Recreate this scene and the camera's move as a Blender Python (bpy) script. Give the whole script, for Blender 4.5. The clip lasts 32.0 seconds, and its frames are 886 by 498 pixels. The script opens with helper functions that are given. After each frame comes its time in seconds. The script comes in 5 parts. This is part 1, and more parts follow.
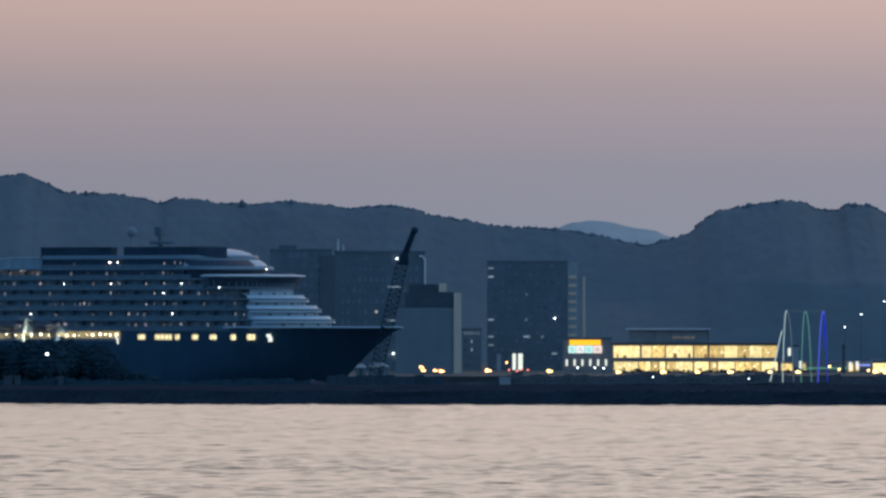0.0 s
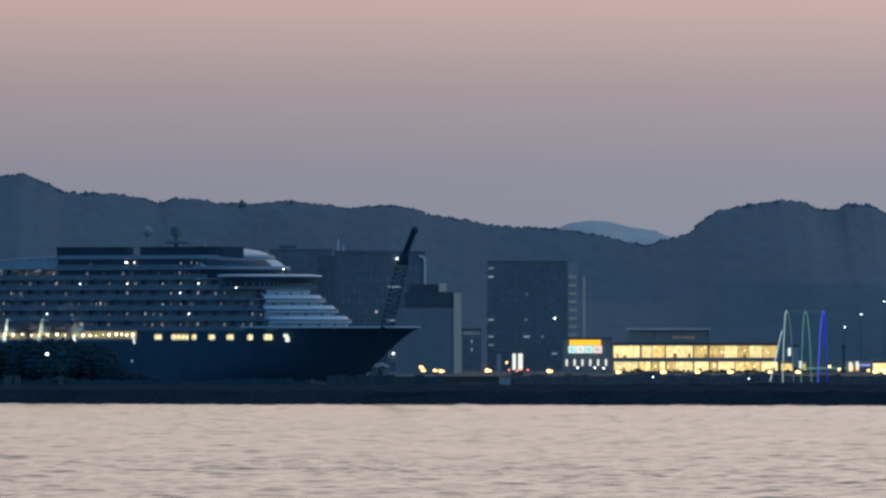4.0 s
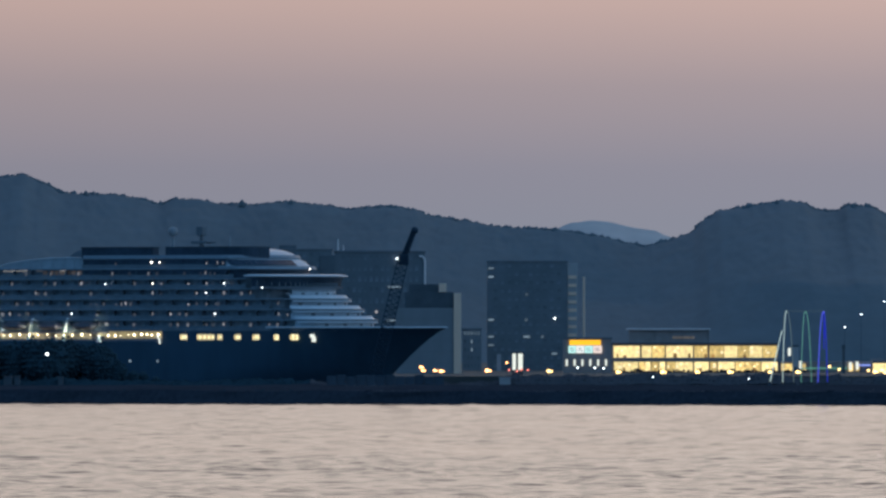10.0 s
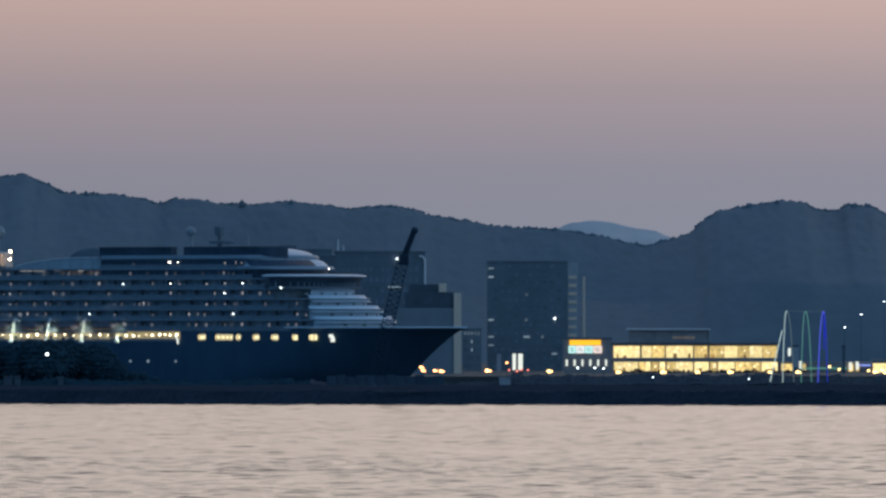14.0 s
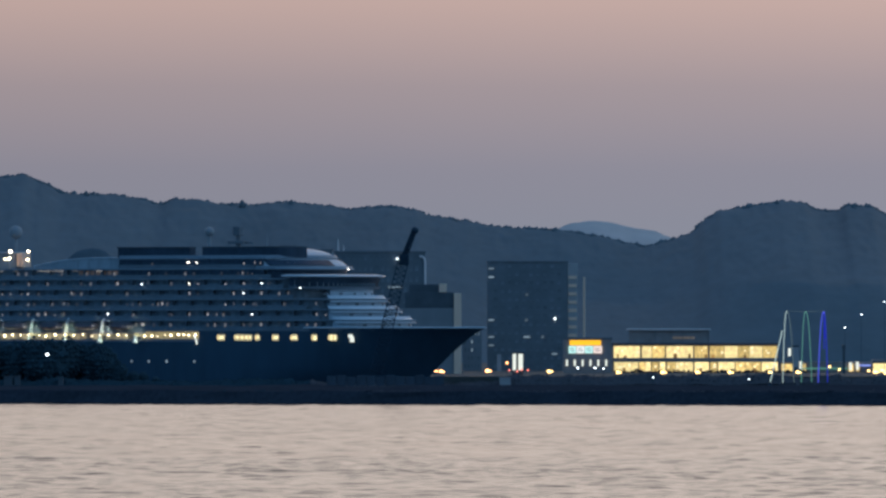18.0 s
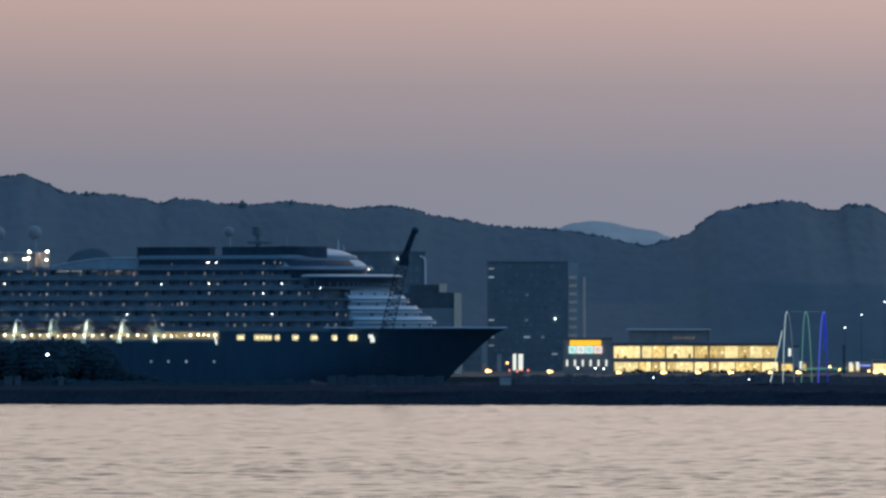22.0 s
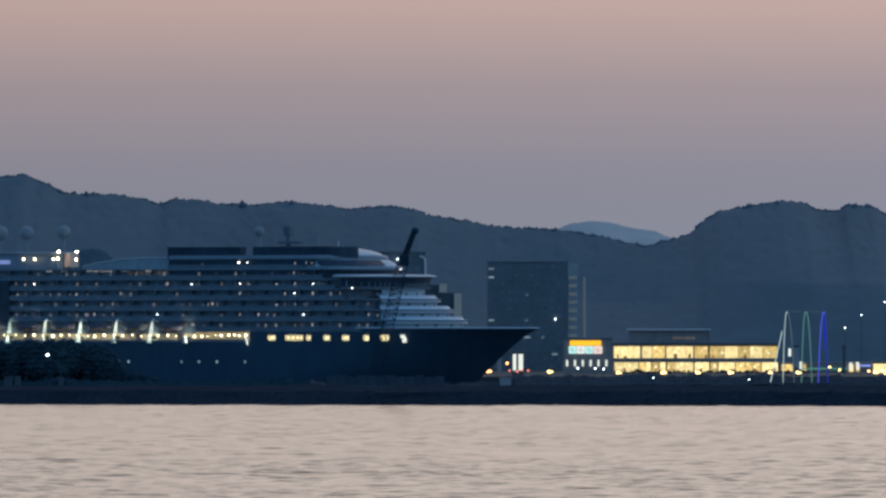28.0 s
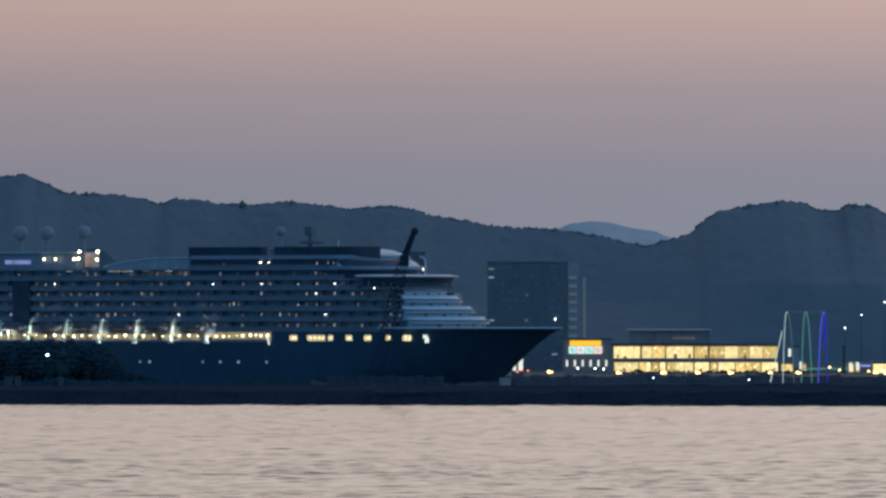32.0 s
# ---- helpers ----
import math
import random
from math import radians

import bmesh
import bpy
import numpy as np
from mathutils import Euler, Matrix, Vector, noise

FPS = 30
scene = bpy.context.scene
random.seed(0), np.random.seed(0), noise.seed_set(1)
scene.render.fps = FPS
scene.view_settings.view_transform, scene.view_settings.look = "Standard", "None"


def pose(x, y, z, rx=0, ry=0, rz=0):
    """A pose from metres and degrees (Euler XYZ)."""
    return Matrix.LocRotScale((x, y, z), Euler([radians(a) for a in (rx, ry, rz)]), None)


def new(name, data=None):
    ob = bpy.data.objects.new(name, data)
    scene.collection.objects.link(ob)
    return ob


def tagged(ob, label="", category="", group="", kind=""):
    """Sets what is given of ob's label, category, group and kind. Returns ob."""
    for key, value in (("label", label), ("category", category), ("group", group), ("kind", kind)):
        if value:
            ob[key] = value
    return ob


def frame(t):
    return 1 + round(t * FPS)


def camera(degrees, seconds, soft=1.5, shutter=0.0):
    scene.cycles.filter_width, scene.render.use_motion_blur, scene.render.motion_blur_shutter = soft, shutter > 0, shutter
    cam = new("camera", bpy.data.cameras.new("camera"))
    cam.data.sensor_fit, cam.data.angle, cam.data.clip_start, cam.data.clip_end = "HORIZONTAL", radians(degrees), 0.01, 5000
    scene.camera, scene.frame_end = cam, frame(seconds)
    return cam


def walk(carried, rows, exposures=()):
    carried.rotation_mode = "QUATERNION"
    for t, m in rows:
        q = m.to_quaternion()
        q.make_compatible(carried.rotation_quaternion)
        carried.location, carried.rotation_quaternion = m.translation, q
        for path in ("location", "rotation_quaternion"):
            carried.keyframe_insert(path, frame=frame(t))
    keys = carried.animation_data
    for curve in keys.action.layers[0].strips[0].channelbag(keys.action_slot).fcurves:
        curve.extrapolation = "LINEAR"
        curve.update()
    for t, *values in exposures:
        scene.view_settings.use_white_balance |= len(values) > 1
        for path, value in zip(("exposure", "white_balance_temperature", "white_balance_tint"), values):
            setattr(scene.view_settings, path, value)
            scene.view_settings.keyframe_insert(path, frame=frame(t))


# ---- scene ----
# ---- camera: a fixed long lens, eighteen metres above the bay ----
cam = camera(4.55, 32.0, soft=2.6)
walk(cam, [(t, pose(0, 0, 18.3, 90.36 + up, 0, left)) for t, up, left in (
    (0.0, 0.0, 0.0), (12.0, 0.0005, 0.0), (18.0, 0.0015, 0.001), (25.0, 0.0025, 0.002), (32.0, 0.0035, 0.0015))], [(0.0, 0.1), (6.0, 0.06), (13.0, 0.02), (23.0, 0.01), (32.0, -0.03)])

# ---- sky at dusk ----
world = bpy.data.worlds.new("dusk_sky")
scene.world = world
world.use_nodes = True
wt = world.node_tree
wt.nodes.clear()


def wnode(kind, **values):
    n = wt.nodes.new(kind)
    for k, v in values.items():
        if k == "operation":
            n.operation = v
        elif k == "blend_type":
            n.blend_type = v
        elif k == "data_type":
            n.data_type = v
    return n


def ramp_of(node, stops, interpolation="LINEAR"):
    cr = node.color_ramp
    cr.interpolation = interpolation
    while len(cr.elements) > 1:
        cr.elements.remove(cr.elements[-1])
    cr.elements[0].position = stops[0][0]
    cr.elements[0].color = (*stops[0][1], 1)
    for p, col in stops[1:]:
        e = cr.elements.new(p)
        e.color = (*col, 1)


w_coord = wnode("ShaderNodeTexCoord")
w_sep = wnode("ShaderNodeSeparateXYZ")
wt.links.new(w_coord.outputs["Generated"], w_sep.inputs[0])
w_max = wnode("ShaderNodeMath", operation="MAXIMUM")
w_max.inputs[1].default_value = 0.0
wt.links.new(w_sep.outputs["Z"], w_max.inputs[0])
w_root = wnode("ShaderNodeMath", operation="SQRT")
wt.links.new(w_max.outputs[0], w_root.inputs[0])
# forward sky: grey-blue shadow band at the horizon, rose belt above it, paler beige, then blue zenith
w_front = wnode("ShaderNodeValToRGB")
wt.links.new(w_root.outputs[0], w_front.inputs[0])
ramp_of(w_front, [(0.0, (0.247, 0.26, 0.32)), (0.092, (0.245, 0.255, 0.315)), (0.116, (0.262, 0.255, 0.31)),
                  (0.145, (0.36, 0.298, 0.318)), (0.169, (0.53, 0.385, 0.355)), (0.228, (0.76, 0.62, 0.545)), (0.3, (0.96, 0.81, 0.72)),
                  (0.5, (1.04, 0.91, 0.82)), (0.62, (0.68, 0.6, 0.56)), (0.76, (0.43, 0.38, 0.385)), (0.87, (0.28, 0.27, 0.325)), (1.0, (0.09, 0.2, 0.38))])
# the sky on the camera's side: deep dusk blue
w_back = wnode("ShaderNodeValToRGB")
wt.links.new(w_root.outputs[0], w_back.inputs[0])
ramp_of(w_back, [(0.0, (0.085, 0.26, 0.51)), (0.4, (0.09, 0.275, 0.55)), (1.0, (0.09, 0.22, 0.44))])
w_side = wnode("ShaderNodeMapRange")
w_side.interpolation_type = "SMOOTHSTEP"
w_side.inputs["From Min"].default_value = 0.6
w_side.inputs["From Max"].default_value = 0.97
w_flat = wnode("ShaderNodeVectorMath", operation="MULTIPLY")
w_flat.inputs[1].default_value = (1, 1, 0)
wt.links.new(w_coord.outputs["Generated"], w_flat.inputs[0])
w_unit = wnode("ShaderNodeVectorMath", operation="NORMALIZE")
wt.links.new(w_flat.outputs[0], w_unit.inputs[0])
w_way = wnode("ShaderNodeSeparateXYZ")
wt.links.new(w_unit.outputs[0], w_way.inputs[0])
wt.links.new(w_way.outputs["Y"], w_side.inputs["Value"])
w_mix = wnode("ShaderNodeMix", data_type="RGBA")
wt.links.new(w_side.outputs[0], w_mix.inputs["Factor"])
# paler blue towards the east, across the bay's mouth
w_east = wnode("ShaderNodeMapRange")
w_east.interpolation_type = "SMOOTHSTEP"
w_east.inputs["From Min"].default_value = 0.1
w_east.inputs["From Max"].default_value = 0.95
wt.links.new(w_way.outputs["X"], w_east.inputs["Value"])
w_glow = wnode("ShaderNodeMix", data_type="RGBA")
w_glow.inputs["B"].default_value = (0.42, 0.66, 0.95, 1)
w_fade = wnode("ShaderNodeMath", operation="MULTIPLY")
w_low = wnode("ShaderNodeMath", operation="SUBTRACT")
w_low.inputs[0].default_value = 1.0
wt.links.new(w_root.outputs[0], w_low.inputs[1])
wt.links.new(w_east.outputs[0], w_fade.inputs[0])
wt.links.new(w_low.outputs[0], w_fade.inputs[1])
wt.links.new(w_fade.outputs[0], w_glow.inputs["Factor"])
wt.links.new(w_back.outputs[0], w_glow.inputs["A"])
wt.links.new(w_glow.outputs["Result"], w_mix.inputs["A"])
wt.links.new(w_front.outputs[0], w_mix.inputs["B"])
# slightly warmer and brighter towards the east end of the bay
w_warm = wnode("ShaderNodeMapRange")
w_warm.inputs["From Min"].default_value = -0.06
w_warm.inputs["From Max"].default_value = 0.08
w_warm.inputs["To Min"].default_value = 0.94
w_warm.inputs["To Max"].default_value = 1.085
wt.links.new(w_sep.outputs["X"], w_warm.inputs["Value"])
w_scale = wnode("ShaderNodeVectorMath", operation="SCALE")
wt.links.new(w_mix.outputs["Result"], w_scale.inputs[0])
wt.links.new(w_warm.outputs[0], w_scale.inputs["Scale"])
# a faint clear-sky scatter with the sun just under the horizon
w_sky = wnode("ShaderNodeTexSky")
w_sky.sky_type = "NISHITA"
w_sky.sun_disc = False
w_sky.sun_elevation = radians(-2.5)
w_sky.sun_rotation = radians(200)
w_add = wnode("ShaderNodeMix", data_type="RGBA", blend_type="ADD")
w_add.inputs["Factor"].default_value = 0.02
wt.links.new(w_scale.outputs[0], w_add.inputs["A"])
wt.links.new(w_sky.outputs[0], w_add.inputs["B"])
w_bg = wnode("ShaderNodeBackground")
w_bg.inputs["Strength"].default_value = 1.0
wt.links.new(w_add.outputs["Result"], w_bg.inputs[0])
w_out = wnode("ShaderNodeOutputWorld")
wt.links.new(w_bg.outputs[0], w_out.inputs[0])


# ---- materials ----
def surface(name, color, rough=0.6, metal=0.0, spread=0.25, grain=1.5, coarse=0.15, bump=0.0, streak=1.0, spec=0.5, own=0.0):
    """A worn surface: two scales of noise vary the colour, fine noise gives relief. grain, coarse: noise scales per metre."""
    m = bpy.data.materials.new(name)
    m.use_nodes = True
    t = m.node_tree
    p = t.nodes["Principled BSDF"]
    co = t.nodes.new("ShaderNodeTexCoord")
    mp = t.nodes.new("ShaderNodeMapping")
    mp.inputs["Scale"].default_value = (1, 1, streak)
    t.links.new(co.outputs["Object"], mp.inputs[0])
    n1, n2 = t.nodes.new("ShaderNodeTexNoise"), t.nodes.new("ShaderNodeTexNoise")
    n1.inputs["Scale"].default_value, n1.inputs["Detail"].default_value = coarse, 4
    n2.inputs["Scale"].default_value, n2.inputs["Detail"].default_value = grain, 3
    t.links.new(mp.outputs[0], n1.inputs["Vector"])
    t.links.new(mp.outputs[0], n2.inputs["Vector"])
    add = t.nodes.new("ShaderNodeMath")
    add.operation = "ADD"
    t.links.new(n1.outputs["Fac"], add.inputs[0])
    t.links.new(n2.outputs["Fac"], add.inputs[1])
    val = t.nodes.new("ShaderNodeMapRange")
    val.inputs["From Min"].default_value, val.inputs["From Max"].default_value = 0.6, 1.4
    val.inputs["To Min"].default_value, val.inputs["To Max"].default_value = 1 - spread, 1 + spread
    t.links.new(add.outputs[0], val.inputs["Value"])
    last = val.outputs[0]
    if own:
        info = t.nodes.new("ShaderNodeObjectInfo")
        rnd = t.nodes.new("ShaderNodeMapRange")
        rnd.inputs["To Min"].default_value, rnd.inputs["To Max"].default_value = 1 - own, 1 + own
        t.links.new(info.outputs["Random"], rnd.inputs["Value"])
        mul = t.nodes.new("ShaderNodeMath")
        mul.operation = "MULTIPLY"
        t.links.new(last, mul.inputs[0])
        t.links.new(rnd.outputs[0], mul.inputs[1])
        last = mul.outputs[0]
    sc = t.nodes.new("ShaderNodeVectorMath")
    sc.operation = "SCALE"
    sc.inputs[0].default_value = color
    t.links.new(last, sc.inputs["Scale"])
    t.links.new(sc.outputs[0], p.inputs["Base Color"])
    p.inputs["Roughness"].default_value = rough
    p.inputs["Metallic"].default_value = metal
    p.inputs["Specular IOR Level"].default_value = spec
    if bump:
        b = t.nodes.new("ShaderNodeBump")
        b.inputs["Strength"].default_value = bump
        b.inputs["Distance"].default_value = 0.6
        t.links.new(n2.outputs["Fac"], b.inputs["Height"])
        t.links.new(b.outputs[0], p.inputs["Normal"])
    return m


def glow(name, color, strength, vary=0.0, scale=0.8, own=0.0):
    """A surface that gives off light, uneven where a lit room shows through its panes."""
    m = bpy.data.materials.new(name)
    m.use_nodes = True
    t = m.node_tree
    p = t.nodes["Principled BSDF"]
    p.inputs["Base Color"].default_value = (*[0.1 * c for c in color], 1)
    p.inputs["Roughness"].default_value = 0.4
    p.inputs["Emission Color"].default_value = (*color, 1)
    p.inputs["Emission Strength"].default_value = strength
    if vary:
        co = t.nodes.new("ShaderNodeTexCoord")
        n = t.nodes.new("ShaderNodeTexNoise")
        n.inputs["Scale"].default_value, n.inputs["Detail"].default_value = scale, 3
        t.links.new(co.outputs["Object"], n.inputs["Vector"])
        r = t.nodes.new("ShaderNodeMapRange")
        r.inputs["From Min"].default_value, r.inputs["From Max"].default_value = 0.3, 0.7
        r.inputs["To Min"].default_value = strength * (1 - vary)
        r.inputs["To Max"].default_value = strength * (1 + vary)
        t.links.new(n.outputs["Fac"], r.inputs["Value"])
        last = r.outputs[0]
        if own:
            info = t.nodes.new("ShaderNodeObjectInfo")
            k = t.nodes.new("ShaderNodeMapRange")
            k.inputs["To Min"].default_value, k.inputs["To Max"].default_value = 1 - own, 1 + own * 0.5
            t.links.new(info.outputs["Random"], k.inputs["Value"])
            mul = t.nodes.new("ShaderNodeMath")
            mul.operation = "MULTIPLY"
            t.links.new(last, mul.inputs[0])
            t.links.new(k.outputs[0], mul.inputs[1])
            last = mul.outputs[0]
        t.links.new(last, p.inputs["Emission Strength"])
    return m


def water_material():
    m = bpy.data.materials.new("bay_water")
    m.use_nodes = True
    t = m.node_tree
    p = t.nodes["Principled BSDF"]
    p.inputs["Base Color"].default_value = (0.034, 0.035, 0.038, 1)
    p.inputs["Roughness"].default_value = 0.13
    p.inputs["IOR"].default_value = 1.333
    co = t.nodes.new("ShaderNodeTexCoord")
    n = t.nodes.new("ShaderNodeTexNoise")
    n.inputs["Scale"].default_value, n.inputs["Detail"].default_value = 1.6, 2
    t.links.new(co.outputs["Object"], n.inputs["Vector"])
    b = t.nodes.new("ShaderNodeBump")
    b.inputs["Strength"].default_value = 0.25
    b.inputs["Distance"].default_value = 0.05
    t.links.new(n.outputs["Fac"], b.inputs["Height"])
    t.links.new(b.outputs[0], p.inputs["Normal"])
    return m


M_WATER = water_material()
M_LAND = surface("harbour_ground", (0.07, 0.075, 0.07), 0.9, grain=0.3, coarse=0.02)
# the ridge's blue-grey is paler than leaves: distance haze is in the colour
M_WOOD_HILL = surface("hazy_wooded_hill", (0.136, 0.161, 0.171), 0.95, grain=0.12, coarse=0.012, spread=0.14)
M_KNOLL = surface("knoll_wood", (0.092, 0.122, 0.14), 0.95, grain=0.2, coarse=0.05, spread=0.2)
# the mountain's pale tone is mostly haze painted into its colour
M_FAR_HILL = surface("hazy_far_mountain", (0.6, 0.5, 0.45), 1.0, grain=0.08, coarse=0.01, spread=0.15)
# bush leaves in two tones: quay lamplight is in the paler eastern one
M_BUSH = surface("lamplit_bush_leaves", (0.088, 0.086, 0.093), 0.95, grain=1.2, coarse=0.1, spread=0.2, spec=0.0)
M_SCRUB = surface("unlit_bush_leaves", (0.026, 0.055, 0.07), 0.95, grain=1.2, coarse=0.1, spread=0.2, spec=0.0)
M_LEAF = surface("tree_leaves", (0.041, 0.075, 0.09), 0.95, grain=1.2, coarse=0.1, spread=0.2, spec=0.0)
M_STONE = surface("rubble_stone", (0.037, 0.043, 0.054), 1.0, grain=1.0, coarse=0.1, spread=0.3, bump=0.2, own=0.2, spec=0.0)
M_CONCRETE = surface("weathered_concrete", (0.05, 0.07, 0.092), 0.85, grain=0.8, coarse=0.12, spread=0.3, streak=0.4, bump=0.2, own=0.14)
M_HULL = surface("navy_hull_paint", (0.034, 0.078, 0.115), 0.55, grain=0.3, coarse=0.03, spread=0.2, streak=0.3, spec=0.2)
# one white paint in two tones: the sides' shade is in the darker
M_WHITE = surface("ship_white_paint", (0.54, 0.59, 0.62), 0.45, grain=0.5, coarse=0.06, spread=0.08, streak=0.5)
M_TRIM = surface("dimmed_white_paint", (0.205, 0.25, 0.285), 0.5, grain=0.5, coarse=0.06, spread=0.1, streak=0.5)
# whitish cabin walls coloured dark to hold the balcony recess's shade
M_CABIN = surface("shaded_cabin_front", (0.165, 0.2, 0.225), 0.3, grain=0.6, coarse=0.2, spread=0.4)
M_GLASS_DARK = surface("tinted_glass", (0.045, 0.07, 0.098), 0.35, grain=0.4, coarse=0.1, spread=0.3, spec=0.12)
M_BALCONY = surface("balcony_glass", (0.125, 0.157, 0.183), 0.12, grain=0.3, coarse=0.1, spread=0.25)
M_POOL = surface("pool_roof_glazing", (0.36, 0.39, 0.41), 0.6, grain=0.5, coarse=0.1, spread=0.2, spec=0.05)
M_DOOR = surface("cabin_door_glass", (0.1, 0.137, 0.17), 0.3, grain=0.4, coarse=0.2, spread=0.2, own=0.25)
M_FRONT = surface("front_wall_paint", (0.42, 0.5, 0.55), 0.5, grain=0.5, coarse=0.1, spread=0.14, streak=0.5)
M_DECK = surface("teak_deck", (0.22, 0.17, 0.12), 0.7, grain=1.0)
M_DAVIT = surface("white_davit_paint", (0.78, 0.8, 0.76), 0.5, grain=0.8, spread=0.12, spec=0.2)
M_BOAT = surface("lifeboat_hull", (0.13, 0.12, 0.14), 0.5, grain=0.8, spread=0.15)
M_BOAT_TOP = surface("lifeboat_canopy", (0.1, 0.09, 0.1), 0.5, grain=0.8, spread=0.15)
M_STEEL = surface("crane_steel", (0.034, 0.054, 0.075), 0.9, grain=1.0, spread=0.2, spec=0.0)
M_MAST = surface("crane_tower_paint", (0.034, 0.054, 0.075), 0.9, grain=1.0, spread=0.2, spec=0.0)
M_POLE = surface("galvanised_pole", (0.25, 0.26, 0.27), 0.5, metal=0.4, grain=2.0)
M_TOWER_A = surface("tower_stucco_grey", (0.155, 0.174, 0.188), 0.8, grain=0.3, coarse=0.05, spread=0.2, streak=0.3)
M_TOWER_D = surface("stair_tower_cladding", (0.118, 0.138, 0.152), 0.8, grain=0.3, coarse=0.05, spread=0.2)
M_TOWER_B = surface("panel_wall_grey", (0.23, 0.245, 0.255), 0.8, grain=0.3, coarse=0.06, spread=0.12, streak=0.3)
M_TOWER_C = surface("tower_dark_cladding", (0.163, 0.183, 0.196), 0.7, grain=0.3, coarse=0.05, spread=0.2)
M_PALE = surface("pale_plaster", (0.84, 0.72, 0.67), 0.8, grain=0.4, coarse=0.08, spread=0.12, streak=0.3)
# tan puts the warm lamplight on the hall's pillar into the colour
M_TAN = surface("tan_plaster", (0.9, 0.6, 0.43), 0.8, grain=0.4, coarse=0.08, spread=0.1, streak=0.3)
M_CORE = surface("stair_core_stucco", (0.4, 0.39, 0.385), 0.8, grain=0.3, coarse=0.06, spread=0.15)
M_DARK_CLAD = surface("dark_roof_cladding", (0.075, 0.095, 0.11), 0.7, grain=0.4, coarse=0.08, spread=0.25)
# brown, set paler to hold the glow of the sign and windows
M_BRICK_BROWN = surface("brown_facade", (0.32, 0.27, 0.25), 0.8, grain=0.5, coarse=0.1, spread=0.2)
M_WIN_DARK = surface("unlit_window", (0.154, 0.174, 0.188), 0.3, grain=0.4, coarse=0.2, spread=0.3, own=0.25)
M_RADOME = surface("radome_shell", (0.26, 0.275, 0.28), 0.6, grain=0.6, spread=0.1)

G_WARM_SOFT = glow("soft_room_light", (0.98, 0.93, 0.97), 0.38, 0.6, 0.35, 0.9)
G_PROM = glow("promenade_lamplit_wall", (1.0, 0.82, 0.45), 0.26, 0.9, 1.4, 0.95)
G_PROM_BRIGHT = glow("promenade_end_lamplit_wall", (1.0, 0.8, 0.38), 0.3, 0.5, 0.9, 0.4)
G_WINDOW = glow("lounge_window_light", (1.0, 0.88, 0.5), 1.25, 0.25, 1.0)
G_AMBER = glow("amber_strip_light", (1.0, 0.72, 0.25), 0.5)
G_LAMP = glow("warm_lamp", (1.0, 0.86, 0.58), 6.0)
G_DECK = glow("deck_lamp_light", (1.0, 0.92, 0.82), 6.0)
G_FLOOD = glow("floodlight", (1.0, 0.78, 0.52), 32.0)
G_LAMP_WHITE = glow("white_lamp", (0.85, 0.95, 1.0), 6.0)
G_DAVIT = glow("davit_floodlight_lens", (0.92, 1.0, 0.8), 245.0)
G_SODIUM = glow("sodium_lamp", (1.0, 0.47, 0.17), 6.0)
G_YELLOW = glow("yellow_lamp", (1.0, 0.66, 0.24), 4.5)
G_SHOP = glow("shop_interior_light", (1.0, 0.72, 0.26), 0.86, 0.4, 0.9, 0.35)
G_SHOP_BRIGHT = glow("bright_shop_light", (1.0, 0.8, 0.36), 1.1, 0.25, 0.9, 0.2)
G_SHOP_LAMP = glow("shop_ceiling_lamp", (1.0, 0.85, 0.5), 1.6)
G_SHOP_PALE = glow("bright_patch_light", (1.0, 0.86, 0.5), 1.1)
G_SHELF = glow("backlit_shelf", (1.0, 0.55, 0.16), 0.3, 0.5, 1.0, 0.5)
G_CLERESTORY = glow("dim_clerestory_light", (1.0, 0.85, 0.7), 0.09, 0.6, 0.8, 0.5)
G_SIGN = glow("orange_sign_light", (1.0, 0.52, 0.02), 1.2)
G_CYAN = glow("cyan_panel_light", (0.6, 1.0, 0.95), 0.95)
G_WHITE = glow("white_panel_light", (0.95, 1.0, 0.98), 0.95)
G_PINK = glow("pink_panel_light", (1.0, 0.82, 0.75), 0.95)
G_LIDO = glow("lido_interior_light", (1.0, 0.8, 0.7), 0.04, 0.6, 0.8, 0.7)
G_POOL = glow("pool_strip_light", (1.0, 0.94, 0.86), 0.65, 0.6, 0.8, 0.7)
G_STRIP = glow("white_strip_light", (0.95, 1.0, 0.9), 0.9)
G_CABIN_DIM = glow("dim_cabin_light", (0.95, 0.93, 1.0), 0.12, 0.6, 0.5, 0.9)
G_COOL = glow("cool_window_light", (0.6, 0.82, 1.0), 0.24, 0.5, 0.5, 0.5)
G_DIM = glow("dim_window_light", (0.6, 0.82, 1.0), 0.1, 0.5, 0.5, 0.5)
G_RED = glow("red_lamp", (1.0, 0.25, 0.18), 1.6)
G_ARCH_W = glow("white_arch_light", (0.72, 0.92, 0.88), 0.75)
G_ARCH_G = glow("green_arch_light", (0.2, 0.58, 0.45), 0.5)
G_ARCH_B = glow("blue_arch_light", (0.1, 0.13, 0.95), 0.7)
G_ARCH_BDIM = glow("dim_blue_arch_light", (0.03, 0.05, 0.75), 0.45)
G_ARCH_DIM = glow("dim_arch_light", (0.5, 0.7, 0.7), 0.2)
G_SCREEN = glow("deck_screen_light", (0.3, 0.42, 0.9), 0.55, 0.3, 0.5)
G_BLUE = glow("blue_strip_light", (0.3, 0.4, 1.0), 0.9)


